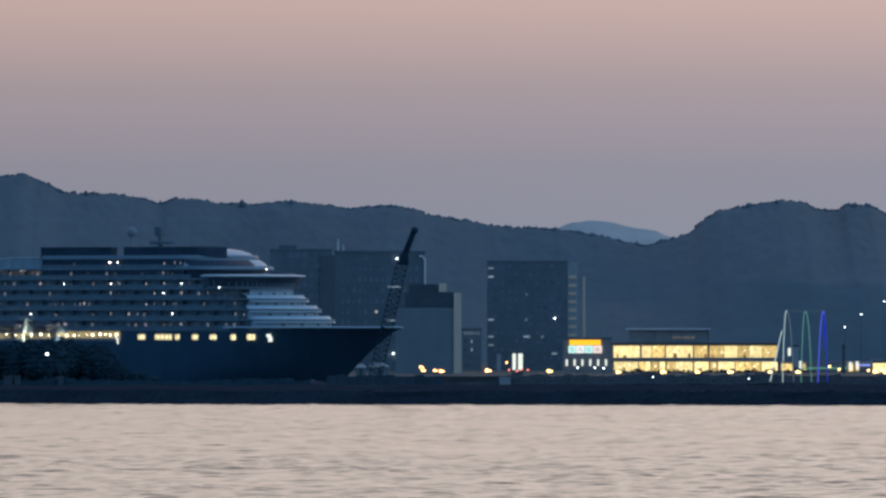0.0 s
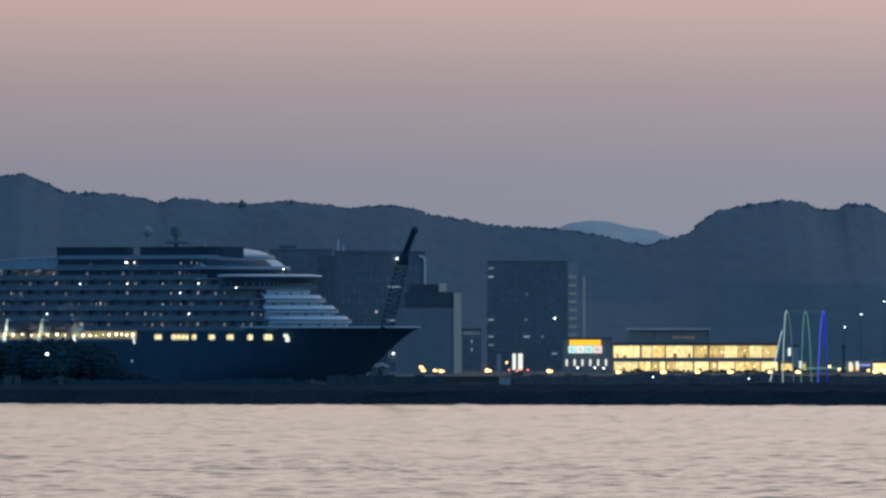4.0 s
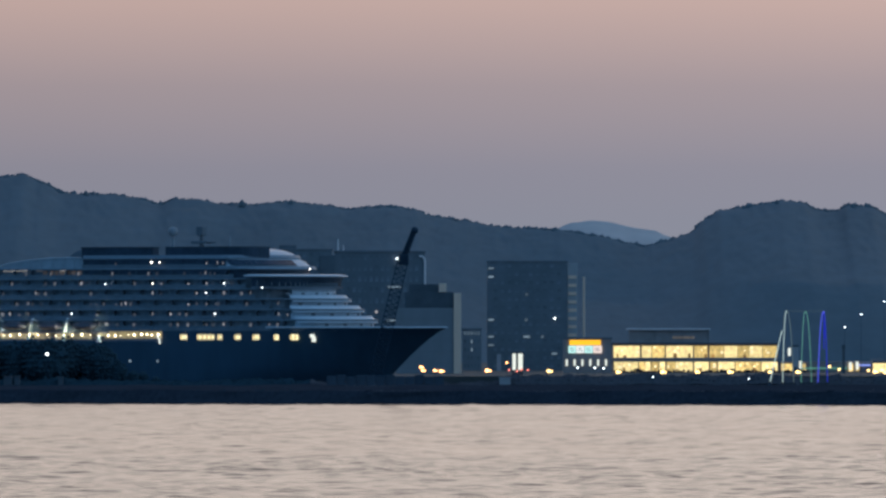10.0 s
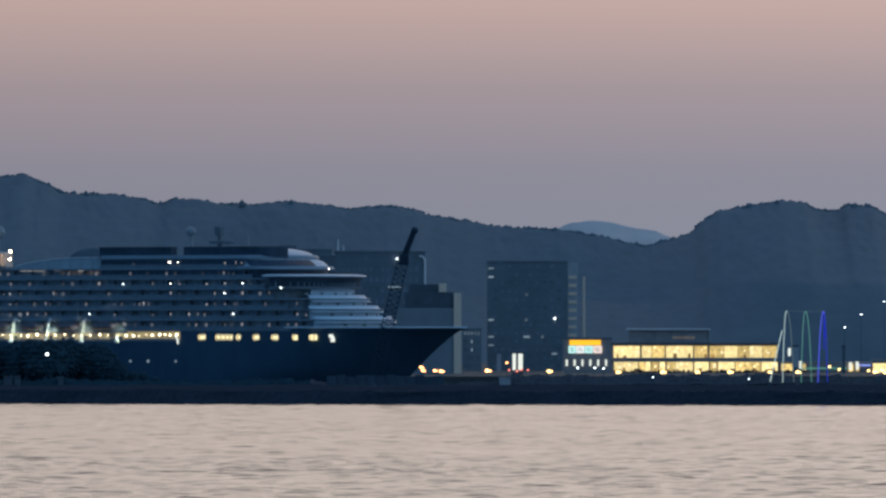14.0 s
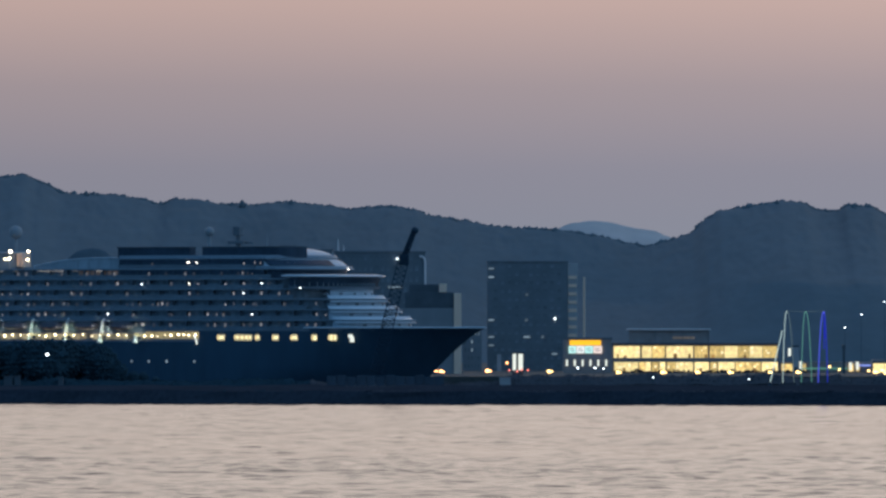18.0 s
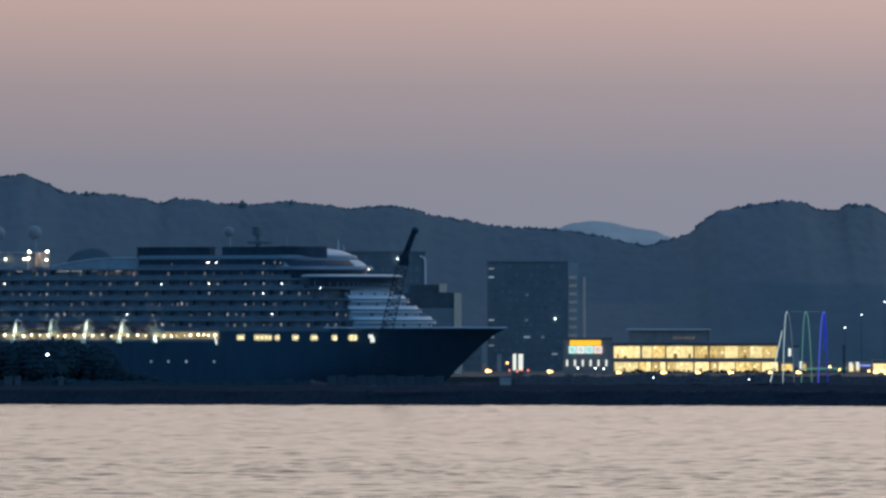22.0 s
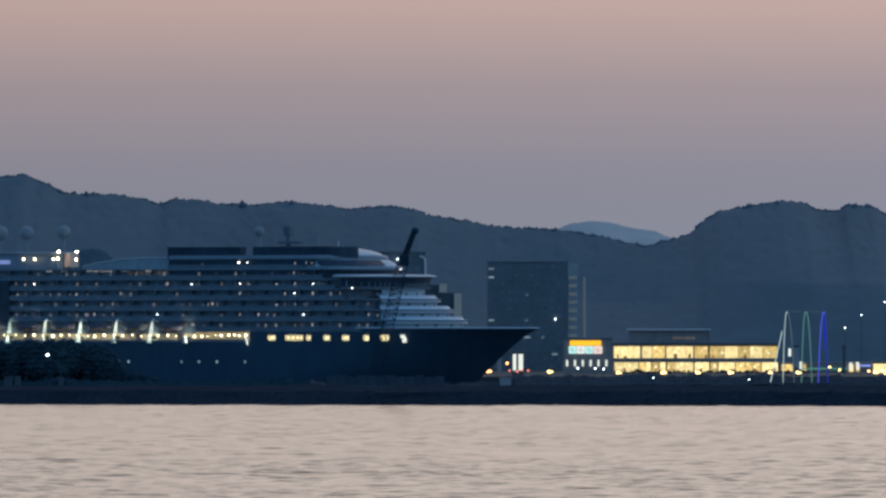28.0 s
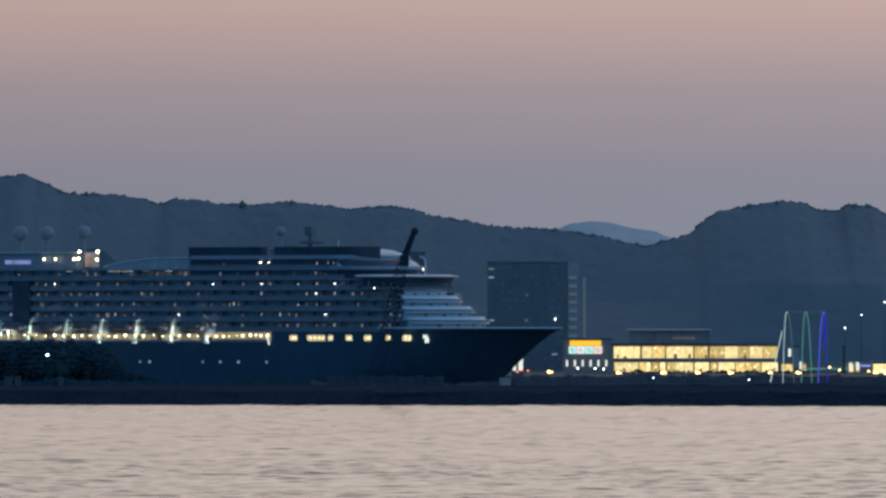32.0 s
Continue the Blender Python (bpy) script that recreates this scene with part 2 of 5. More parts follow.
# ---- mesh helpers ----
def box_into(bm, x0, x1, y0, y1, z0, z1):
    vs = [bm.verts.new(v) for v in ((x0, y0, z0), (x1, y0, z0), (x1, y1, z0), (x0, y1, z0),
                                    (x0, y0, z1), (x1, y0, z1), (x1, y1, z1), (x0, y1, z1))]
    for f in ((3, 2, 1, 0), (4, 5, 6, 7), (0, 1, 5, 4), (1, 2, 6, 5), (2, 3, 7, 6), (3, 0, 4, 7)):
        bm.faces.new([vs[i] for i in f])


def box(x0, x1, y0, y1, z0, z1, bevel=0.0):
    bm = bmesh.new()
    box_into(bm, min(x0, x1), max(x0, x1), min(y0, y1), max(y0, y1), min(z0, z1), max(z0, z1))
    if bevel:
        bmesh.ops.bevel(bm, geom=bm.edges[:], offset=bevel, segments=2, affect="EDGES", profile=0.5)
    return bm


def prism_into(bm, outline, z0, z1):
    n = len(outline)
    lo = [bm.verts.new((x, y, z0)) for x, y in outline]
    hi = [bm.verts.new((x, y, z1)) for x, y in outline]
    bm.faces.new(lo[::-1])
    bm.faces.new(hi)
    for i in range(n):
        j = (i + 1) % n
        bm.faces.new((lo[i], lo[j], hi[j], hi[i]))


def prism(outline, z0, z1):
    bm = bmesh.new()
    prism_into(bm, outline, z0, z1)
    bmesh.ops.recalc_face_normals(bm, faces=bm.faces)
    return bm


def tube_into(bm, points, radius, sides=8, taper=1.0):
    """A round bar along a polyline; taper is the radius at its end as a share of the start's."""
    pts = [Vector(p) for p in points]
    rings = []
    for i, p in enumerate(pts):
        d = (pts[min(i + 1, len(pts) - 1)] - pts[max(i - 1, 0)]).normalized()
        side = d.cross(Vector((0, 1, 0.02))).normalized()
        up = side.cross(d).normalized()
        r = radius * (1 + (taper - 1) * i / max(1, len(pts) - 1))
        rings.append([bm.verts.new(p + r * (math.cos(a) * side + math.sin(a) * up))
                      for a in (2 * math.pi * k / sides for k in range(sides))])
    for a, b in zip(rings, rings[1:]):
        for k in range(sides):
            bm.faces.new((a[k], a[(k + 1) % sides], b[(k + 1) % sides], b[k]))
    bm.faces.new(rings[0][::-1])
    bm.faces.new(rings[-1])


def tube(points, radius, sides=8, taper=1.0):
    bm = bmesh.new()
    tube_into(bm, points, radius, sides, taper)
    bmesh.ops.recalc_face_normals(bm, faces=bm.faces)
    return bm


def ball(radius, x=0.0, y=0.0, z=0.0, sub=2, squash=1.0):
    bm = bmesh.new()
    bmesh.ops.create_icosphere(bm, subdivisions=sub, radius=radius)
    for v in bm.verts:
        v.co = Vector((v.co.x + x, v.co.y + y, v.co.z * squash + z))
    return bm


def mesh_of(name, bm, material, smooth=False):
    me = bpy.data.meshes.new(name)
    bm.to_mesh(me)
    bm.free()
    me.materials.append(material)
    if smooth:
        for poly in me.polygons:
            poly.use_smooth = True
    return me


def part(name, bm, material, parent, label="", smooth=False):
    ob = new(name, mesh_of(name, bm, material, smooth))
    ob.parent = parent
    if label:
        tagged(ob, label)
    return ob


def piece(name, mesh, parent, x, y, z, rz=0.0):
    """Another object on a shared mesh, placed under its thing."""
    ob = new(name, mesh)
    ob.parent = parent
    ob.matrix_basis = pose(x, y, z, 0, 0, rz)
    return ob


def thing(name, x=0.0, y=0.0, z=0.0, label="", category="", group="", kind="", rz=0.0):
    ob = new(name)
    ob.empty_display_size = 0.5
    ob.matrix_basis = pose(x, y, z, 0, 0, rz)
    return tagged(ob, label, category, group, kind)


def solid(name, bm, material, label, category, kind="", smooth=False, group=""):
    ob = new(name, mesh_of(name, bm, material, smooth))
    return tagged(ob, label, category, group, kind)


def curve_height(points, x):
    """Smooth interpolation through a few (x, height) pairs."""
    if x <= points[0][0]:
        return points[0][1]
    for (xa, a), (xb, b) in zip(points, points[1:]):
        if x <= xb:
            f = (x - xa) / (xb - xa)
            f = f * f * (3 - 2 * f) * 0.5 + f * 0.5
            return a + (b - a) * f
    return points[-1][1]


# ---- setting: water, land, hills ----
def waves(x, y):
    """Heights of a short-crested wind chop: many small sine waves with spread directions."""
    r = np.random.RandomState(11)
    h = np.zeros_like(x)
    for k in range(90):
        length = 1.1 * (6.0 / 1.1) ** r.rand()
        turn = r.normal(0, 0.42)
        kx, ky = np.sin(turn) * 2 * np.pi / length, np.cos(turn) * 2 * np.pi / length
        gust = 0.6 + 0.55 * np.sin(x * r.uniform(0.01, 0.1) + y * r.uniform(0.01, 0.05) + r.rand() * 6.283)
        h += CHOP * 1.3 * length ** 0.78 * gust * np.sin(kx * x + ky * y + r.rand() * 6.283)
    # longer, long-crested ripples that run in groups
    for k in range(30):
        length = 7.0 * (26.0 / 7.0) ** r.rand()
        turn = r.normal(0, 0.13)
        kx, ky = np.sin(turn) * 2 * np.pi / length, np.cos(turn) * 2 * np.pi / length
        group = np.maximum(0, np.sin(x * r.uniform(0.05, 0.3) + y * r.uniform(-0.02, 0.02) + r.rand() * 6.283)) * np.maximum(0, np.sin(y * r.uniform(0.02, 0.06) + r.rand() * 6.283))
        h += SWELL * length * group * np.sin(kx * x + ky * y + r.rand() * 6.283)
    # calmer in the lee of the mole
    return h * (1 - 0.2 * np.clip((y - 1500) / 700, 0, 1))


CHOP = 0.0034
SWELL = 0.0042


def bay():
    """The whole bay as one sheet: flat far out, with chop in two bands across the fairway."""
    verts = [np.array([(-6000, -3000, -0.55), (6000, -3000, -0.55), (6000, 3300, -0.55), (-6000, 3300, -0.55)], float)]
    faces, base = [np.array([(0, 1, 2, 3)])], 4
    for x1, y0, y1, dx, dy in ((78, 1050, 1500, 0.5, 0.5), (118, 1500, 2490, 0.9, 1.1)):
        xs, ys = np.arange(-x1, x1 + dx, dx), np.arange(y0, y1 + dy, dy)
        gx, gy = np.meshgrid(xs, ys)
        verts.append(np.stack([gx.ravel(), gy.ravel(), waves(gx, gy).ravel() - 0.15], 1))
        n, m = len(xs), len(ys)
        i = (np.arange(m - 1)[:, None] * n + np.arange(n - 1)[None, :]).ravel() + base
        faces.append(np.stack([i, i + 1, i + n + 1, i + n], 1))
        base += n * m
    verts, faces = np.concatenate(verts), np.concatenate(faces)
    me = bpy.data.meshes.new("water")
    me.vertices.add(len(verts))
    me.vertices.foreach_set("co", verts.ravel().astype(np.float32))
    me.loops.add(len(faces) * 4)
    me.loops.foreach_set("vertex_index", faces.ravel().astype(np.int32))
    me.polygons.add(len(faces))
    me.polygons.foreach_set("loop_start", np.arange(0, len(faces) * 4, 4, dtype=np.int32))
    me.update(calc_edges=True)
    me.materials.append(M_WATER)
    me.shade_smooth()
    return new("water", me)


water = tagged(bay(), "rippled bay water reflecting the pale dusk sky", "water", kind="structure")
shore = ((-6000, 3290), (-62, 3290), (-44, 3142), (6000, 3142), (6000, 9000), (-6000, 9000))
ground = tagged(new("ground", mesh_of("ground", prism(shore, -1.0, 2.2), M_LAND)), "dark flat harbour land behind the quay", "ground", kind="structure")


def hill(name, ridge, y_front, y_crest, material, label, rough, step=0.9, seed=1):
    """A wooded ridge: its crest follows a few heights, its slope falls unevenly towards the bay."""
    x0, x1 = ridge[0][0], ridge[-1][0]
    nx, ny = int((x1 - x0) / step), 110
    verts, faces = [], []
    for j in range(ny + 1):
        f = j / ny
        if f <= 0.7:
            g = f / 0.7
            y, share = y_front + (y_crest - y_front) * g, g ** 0.9
        else:
            g = (f - 0.7) / 0.3
            y, share = y_crest + (y_crest - y_front) * g, 1 - g * g
        for i in range(nx + 1):
            x = x0 + (x1 - x0) * i / nx
            top = curve_height(ridge, x)
            p = Vector((x * 0.012 + seed * 7, y * 0.008, seed))
            fold = noise.noise(p) * 4 * share * (1 - share) * 2
            up = top * share
            small = (noise.noise(Vector((x * 0.07, up * 0.1, seed))) * 0.6 - abs(noise.noise(Vector((x * 0.2, up * 0.22, seed + 9)))) * 1.3
                     - abs(noise.noise(Vector((x * 0.47, up * 0.45, seed + 5)))) * 0.9 + 0.5) * rough
            yy = y + noise.noise(Vector((x * 0.01, seed * 3, 5))) * 40 * (1 - abs(2 * share - 1))
            verts.append((x, yy, 1.5 + (top - 1.5) * share + fold + small * share))
    for j in range(ny):
        for i in range(nx):
            a = j * (nx + 1) + i
            faces.append((a, a + 1, a + nx + 2, a + nx + 1))
    me = bpy.data.meshes.new(name)
    me.from_pydata(verts, [], faces)
    me.materials.append(material)
    for poly in me.polygons:
        poly.use_smooth = True
    return tagged(new(name, me), label, "hill", kind="structure")


RIDGE = ((-227.45, 69.5), (-196.95, 71.24), (-170.81, 72.76), (-162.09, 73.85),
              (-154.47, 70.58), (-145.75, 66.88), (-127.23, 66.01), (-116.34, 64.27),
              (-109.8, 62.52), (-103.27, 64.27), (-94.55, 64.05), (-83.66, 62.31),
              (-72.77, 62.09), (-61.87, 63.4), (-48.8, 62.31), (-37.91, 60.56),
              (-20.48, 61.65), (-10.68, 60.13), (-4.14, 57.73), (7.84, 56.42),
              (16.56, 54.03), (29.63, 53.16), (44.88, 52.5), (57.95, 50.32),
              (71.02, 47.49), (78.5, 46.55),
              (86.27, 48.37), (94.99, 50.76), (101.52, 56.86), (106.97, 59.91), (118.95, 61.87), (129.85, 63.61),
              (138.56, 62.74), (145.1, 60.13), (151.63, 59.69), (155.99, 61.87), (164.71, 61.87), (170.81, 58.39),
              (186.5, 54.24), (243.14, 58.6))
RIDGE_FAR = ((28.21, 52.35), (48.88, 57.45), (56.18, 59.89), (65.91, 60.86),
             (73.2, 59.89), (81.71, 57.7), (91.44, 56.48), (96.31, 54.05), (115.76, 46.27))

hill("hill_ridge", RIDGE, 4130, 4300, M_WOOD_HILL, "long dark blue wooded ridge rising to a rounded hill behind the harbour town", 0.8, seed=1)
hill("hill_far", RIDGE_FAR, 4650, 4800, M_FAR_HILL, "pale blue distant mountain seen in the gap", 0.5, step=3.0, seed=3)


RIDGE_NEAR = ((-141.29, 0.73), (-128.34, 26.62), (-121.87, 39.19), (-118.17, 41.41), (-114.47, 41.78),
              (-110.77, 40.67), (-107.08, 37.35), (-96.9, 19.22), (-85.81, -0.2))
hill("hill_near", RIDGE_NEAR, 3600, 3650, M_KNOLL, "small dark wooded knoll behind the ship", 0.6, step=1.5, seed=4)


def clump_mesh(seed, squash):
    """One lumpy leafy clump as plain arrays."""
    bm = bmesh.new()
    bmesh.ops.create_icosphere(bm, subdivisions=1, radius=1.0)
    vs = []
    for v in bm.verts:
        k = 0.75 + 0.5 * noise.noise(v.co * 1.7 + Vector((seed * 3.1, 0, 0)))
        vs.append((v.co.x * k, v.co.y * k, v.co.z * k * squash))
    fs = [tuple(v.index for v in f.verts) for f in bm.faces]
    bm.free()
    return np.array(vs), fs


CLUMPS = [clump_mesh(s, 0.9 + 0.25 * (s % 3)) for s in range(6)]


def clumps(name, places, material, label, category):
    """Many small crowns in one mesh; places are (x, y, z, radius)."""
    verts, faces, base = [], [], 0
    for k, (x, y, z, r) in enumerate(places):
        vs, fs = CLUMPS[k % len(CLUMPS)]
        a = k * 2.399
        c, s = math.cos(a), math.sin(a)
        for vx, vy, vz in vs:
            verts.append((x + r * (vx * c - vy * s), y + r * (vx * s + vy * c), z + r * vz))
        faces += [tuple(base + i for i in f) for f in fs]
        base += len(vs)
    me = bpy.data.meshes.new(name)
    me.from_pydata(verts, [], faces)
    me.materials.append(material)
    me.shade_smooth()
    return tagged(new(name, me), label, category, kind="stuff")


def wooded(name, ridge, y_front, y_crest, count, material, label, seed):
    rng = random.Random(seed)
    x0, x1 = ridge[0][0], ridge[-1][0]
    places = []
    for k in range(count):
        x = x0 + (x1 - x0) * rng.random()
        top = curve_height(ridge, x)
        if top < 43:
            continue
        share = 1.0
        g = share ** (1 / 0.9)
        y = y_front + (y_crest - y_front) * g
        fold = noise.noise(Vector((x * 0.012 + seed * 7, y * 0.008, seed))) * 18 * share * (1 - share) * 2
        yy = y + noise.noise(Vector((x * 0.01, seed * 3, 5))) * 40 * (1 - abs(2 * share - 1))
        r = 0.7 + 1.5 * rng.random() ** 2
        places.append((x, yy + 2.0, 1.5 + (top - 1.5) * share + fold - 0.35 * r, r))
    return clumps(name, places, material, label, "woodland")


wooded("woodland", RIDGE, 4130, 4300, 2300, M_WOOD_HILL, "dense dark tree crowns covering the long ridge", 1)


def ridge_tree(x, y, z, h, label):
    """A lone tree standing above the crest."""
    t = thing("tree", x, y, z, label, "tree", "trees on the ridge")
    bm = bmesh.new()
    tube_into(bm, [(0, 0, 0), (0.15, 0, h * 0.5), (0.0, 0, h * 0.85)], h * 0.05, 6, 0.4)
    tube_into(bm, [(0.1, 0, h * 0.45), (h * 0.18, 0.1, h * 0.65)], h * 0.025, 5, 0.5)
    tube_into(bm, [(0.1, 0, h * 0.5), (-h * 0.16, -0.1, h * 0.7)], h * 0.025, 5, 0.5)
    part("trunk", bm, M_STEEL, t)
    crown = bmesh.new()
    bmesh.ops.create_icosphere(crown, subdivisions=3, radius=1.0)
    for v in crown.verts:
        k = 1 + 0.3 * noise.noise(v.co * 2.4 + Vector((x, 0, 0))) + 0.15 * noise.noise(v.co * 6 + Vector((x, 0, 0)))
        v.co = Vector((v.co.x * k * h * 0.24 * (1.15 - 0.45 * v.co.z), v.co.y * k * h * 0.24, h * 0.56 + v.co.z * k * h * 0.4))
    part("crown", crown, M_WOOD_HILL, t, smooth=True)
    return t


ridge_tree(-77.52, 4298, 60.02, 4.4, "small lone tree above the ridge line")
ridge_tree(-137.63, 4298, 64.38, 3.6, "small tree on the ridge crest")
ridge_tree(-58.58, 4298, 60.67, 3.9, "bushy tree on the ridge crest")
ridge_tree(158.1, 4298, 59.05, 4.0, "bushy tree on the rounded hill crest")
ridge_tree(128.7, 4298, 60.85, 3.6, "bushy tree on the rounded hill crest")

# ---- the cruise ship: x forward from the bow tip, y to port, z up from a datum 3.3 m under the water ----
ship = thing("cruise_ship", -13.0, 3017, -3.27, "large cruise ship, dark navy hull, white decks, lit promenade", "ship", rz=-38)
HALF = 16.0
DECK_Z = [18.7, 21.5, 24.35, 27.2, 29.95, 32.7, 35.45, 38.3]
TIPS = [-31.18, -35.82, -40.35, -45.12, -48.46, -52.76, -58.26, -59.22]


def stem_x(z):
    """Where the raked stem stands at height z."""
    return -26.0 * (1 - max(z, 0) / 19.3) ** 0.78 if z < 19.3 else 0.0


def hull_half(x, z):
    """Half breadth of the hull at x and height z: fine entry, flared bow, parallel body, cut-off stern."""
    d = stem_x(z) - x
    if d <= 0:
        return 0.0
    rise = min(1.0, max(z, 0) / 6.5)
    entry = 64.0 - 20.0 * rise
    power = 1.75 + 0.7 * rise
    w = HALF * (1 - (1 - min(1.0, d / entry)) ** power)
    if x < -255:
        w *= 1 - 0.25 * ((-255 - x) / 39.0) ** 2
    return w


def hull_mesh():
    bm = bmesh.new()
    zs = [-1.5, 0.0, 3.0, 6.0, 9.0, 12.0, 14.5, 16.5, 18.0, 19.3]
    ds = [0, 0.25, 0.7, 1.5, 3, 5, 8, 12, 16, 21, 27, 34, 42, 52, 65, 90, 130, 175, 215, 250, 262, 274, 284, 290]
    rows = {}
    for side in (-1, 1):
        for k, z in enumerate(zs):
            stem = stem_x(z)
            row = []
            for d in ds:
                x = stem - d * (1 + stem / 294.0)
                w = hull_half(x, z)
                row.append(bm.verts.new((x, side * w, z)))
            rows[side, k] = row
    for side in (-1, 1):
        for k in range(len(zs) - 1):
            a, b = rows[side, k], rows[side, k + 1]
            for i in range(len(ds) - 1):
                bm.faces.new((a[i], a[i + 1], b[i + 1], b[i]))
    for k in range(len(zs) - 1):
        bm.faces.new((rows[-1, k][-1], rows[1, k][-1], rows[1, k + 1][-1], rows[-1, k + 1][-1]))
    bmesh.ops.remove_doubles(bm, verts=bm.verts, dist=0.001)
    bmesh.ops.recalc_face_normals(bm, faces=bm.faces)
    return bm


hull = part("hull", hull_mesh(), M_HULL, ship, "dark navy riveted steel hull with a flared bow", smooth=True)


def plan(tip, aft, half, sag=8.5, steps=20):
    """A deck's outline: straight sides, an elliptical front."""
    pts = [(aft, half), (aft, -half)]
    xc = tip - sag
    for i in range(steps + 1):
        a = -math.pi / 2 + math.pi * i / steps
        pts.append((xc + sag * math.cos(a), half * math.sin(a)))
    return pts


def u_line(tip, aft, half, sag=8.5, steps=24, begin=-math.pi / 2):
    """An open outline: from the starboard quarter, or from the angle begin, round the curved front to the port quarter."""
    xc = tip - sag
    arc = [(xc + sag * math.cos(a), half * math.sin(a)) for a in (begin + (math.pi / 2 - begin) * k / steps for k in range(steps + 1))]
    return ([(aft, -half)] if begin < -1.57 and aft < xc else []) + arc + [(aft, half)]


def u_band(lower, upper, aft, sag=8.5, thick=0.3, begin=-math.pi / 2):
    """A curved, possibly sloping wall of even thickness; lower and upper are (tip, half breadth, height)."""
    bm = bmesh.new()
    rings = []
    for (tip, half, z), t in ((lower, 0), (upper, 0), (upper, thick), (lower, thick)):
        rings.append([bm.verts.new((x, y, z)) for x, y in u_line(tip - t, aft, half - t, sag, 24, begin)])
    for a, b in zip(rings, rings[1:] + rings[:1]):
        for k in range(len(a) - 1):
            bm.faces.new((a[k], a[k + 1], b[k + 1], b[k]))
    bm.faces.new([r[0] for r in rings])
    bm.faces.new([r[-1] for r in rings])
    bmesh.ops.recalc_face_normals(bm, faces=bm.faces)
    return bm


def raked_pane(a0, a1, lower, upper, sag=8.5):
    """One pane of a raked curved window band between two angles round the front, standing 6 cm proud."""
    bm = bmesh.new()
    rings = []
    for d in (0.06, -0.1):
        ring = []
        for (tip, half, z), angles in ((lower, (a0, (a0 + a1) / 2, a1)), (upper, (a1, (a0 + a1) / 2, a0))):
            for a in angles:
                ring.append(bm.verts.new((tip - sag + (sag + d) * math.cos(a), (half + d) * math.sin(a), z)))
        rings.append(ring)
    n = len(rings[0])
    for k in range(n):
        bm.faces.new((rings[0][k], rings[0][(k + 1) % n], rings[1][(k + 1) % n], rings[1][k]))
    for ring in rings:
        bm.faces.new((ring[0], ring[1], ring[4], ring[5]))
        bm.faces.new((ring[1], ring[2], ring[3], ring[4]))
    bmesh.ops.recalc_face_normals(bm, faces=bm.faces)
    return bm


def front_windows(wall, tip, half, z, count, sag=8.5):
    """A row of dark windows round a curved front."""
    for k in range(count):
        a = -0.7 + 1.75 * k / (count - 1)
        w = new("front_window", FRONT_PANE)
        w.parent = wall
        w.matrix_basis = pose(tip - sag + sag * math.cos(a), half * math.sin(a), z, 0, 0, math.degrees(math.atan2(math.sin(a) / half, math.cos(a) / sag)) + 90)


def loft(rings):
    """A closed skin through outlines of equal length; rings are (outline, z)."""
    bm = bmesh.new()
    made = [[bm.verts.new((x, y, z)) for x, y in line] for line, z in rings]
    n = len(made[0])
    for lo, hi in zip(made, made[1:]):
        for i in range(n):
            j = (i + 1) % n
            bm.faces.new((lo[i], lo[j], hi[j], hi[i]))
    bm.faces.new(made[0][::-1])
    bm.faces.new(made[-1])
    bmesh.ops.recalc_face_normals(bm, faces=bm.faces)
    return bm


FRONT_PANE = mesh_of("front_window", box(-0.6, 0.6, -0.05, 0.06, -0.35, 0.35), M_BALCONY)


def foredeck_outline(z, inset):
    xs = [-3.0, -4, -5.5, -8, -11, -16, -22, -30, -40, -55]
    sb = [(x, -max(0.05, hull_half(x, z - 0.2) - inset)) for x in xs]
    return sb + [(x, -y) for x, y in sb[::-1]]


part("foredeck", prism(foredeck_outline(18.1, 0.25), 17.9, 18.2), M_DECK, ship)
# bulwark cap along the bow
cap = bmesh.new()
for side in (-1, 1):
    tube_into(cap, [(x, side * max(0.02, hull_half(x, 19.29)), 19.32) for x in (-0.1, -1, -2.5, -5, -9, -14, -20, -28, -38, -50)], 0.24, 6)
part("bulwark_rail", cap, M_WHITE, ship, "thin pale rail along the bow bulwark")

band = bmesh.new()
for side in (-1, 1):
    line = [-0.3, -1, -2.5, -5, -9, -14, -20, -28, -38, -50, -70, -110, -200]
    lo = [band.verts.new((x, side * (hull_half(x, 18.35) + 0.04), 18.35)) for x in line if hull_half(x, 18.35) > 0.02]
    hi = [band.verts.new((x, side * (hull_half(x, 19.25) + 0.04), 19.25)) for x in line if hull_half(x, 18.35) > 0.02]
    for k in range(len(lo) - 1):
        band.faces.new((lo[k], lo[k + 1], hi[k + 1], hi[k]))
bmesh.ops.recalc_face_normals(band, faces=band.faces)
part("bulwark_band", band, M_BALCONY, ship, "paler grey painted band under the rail", smooth=True)

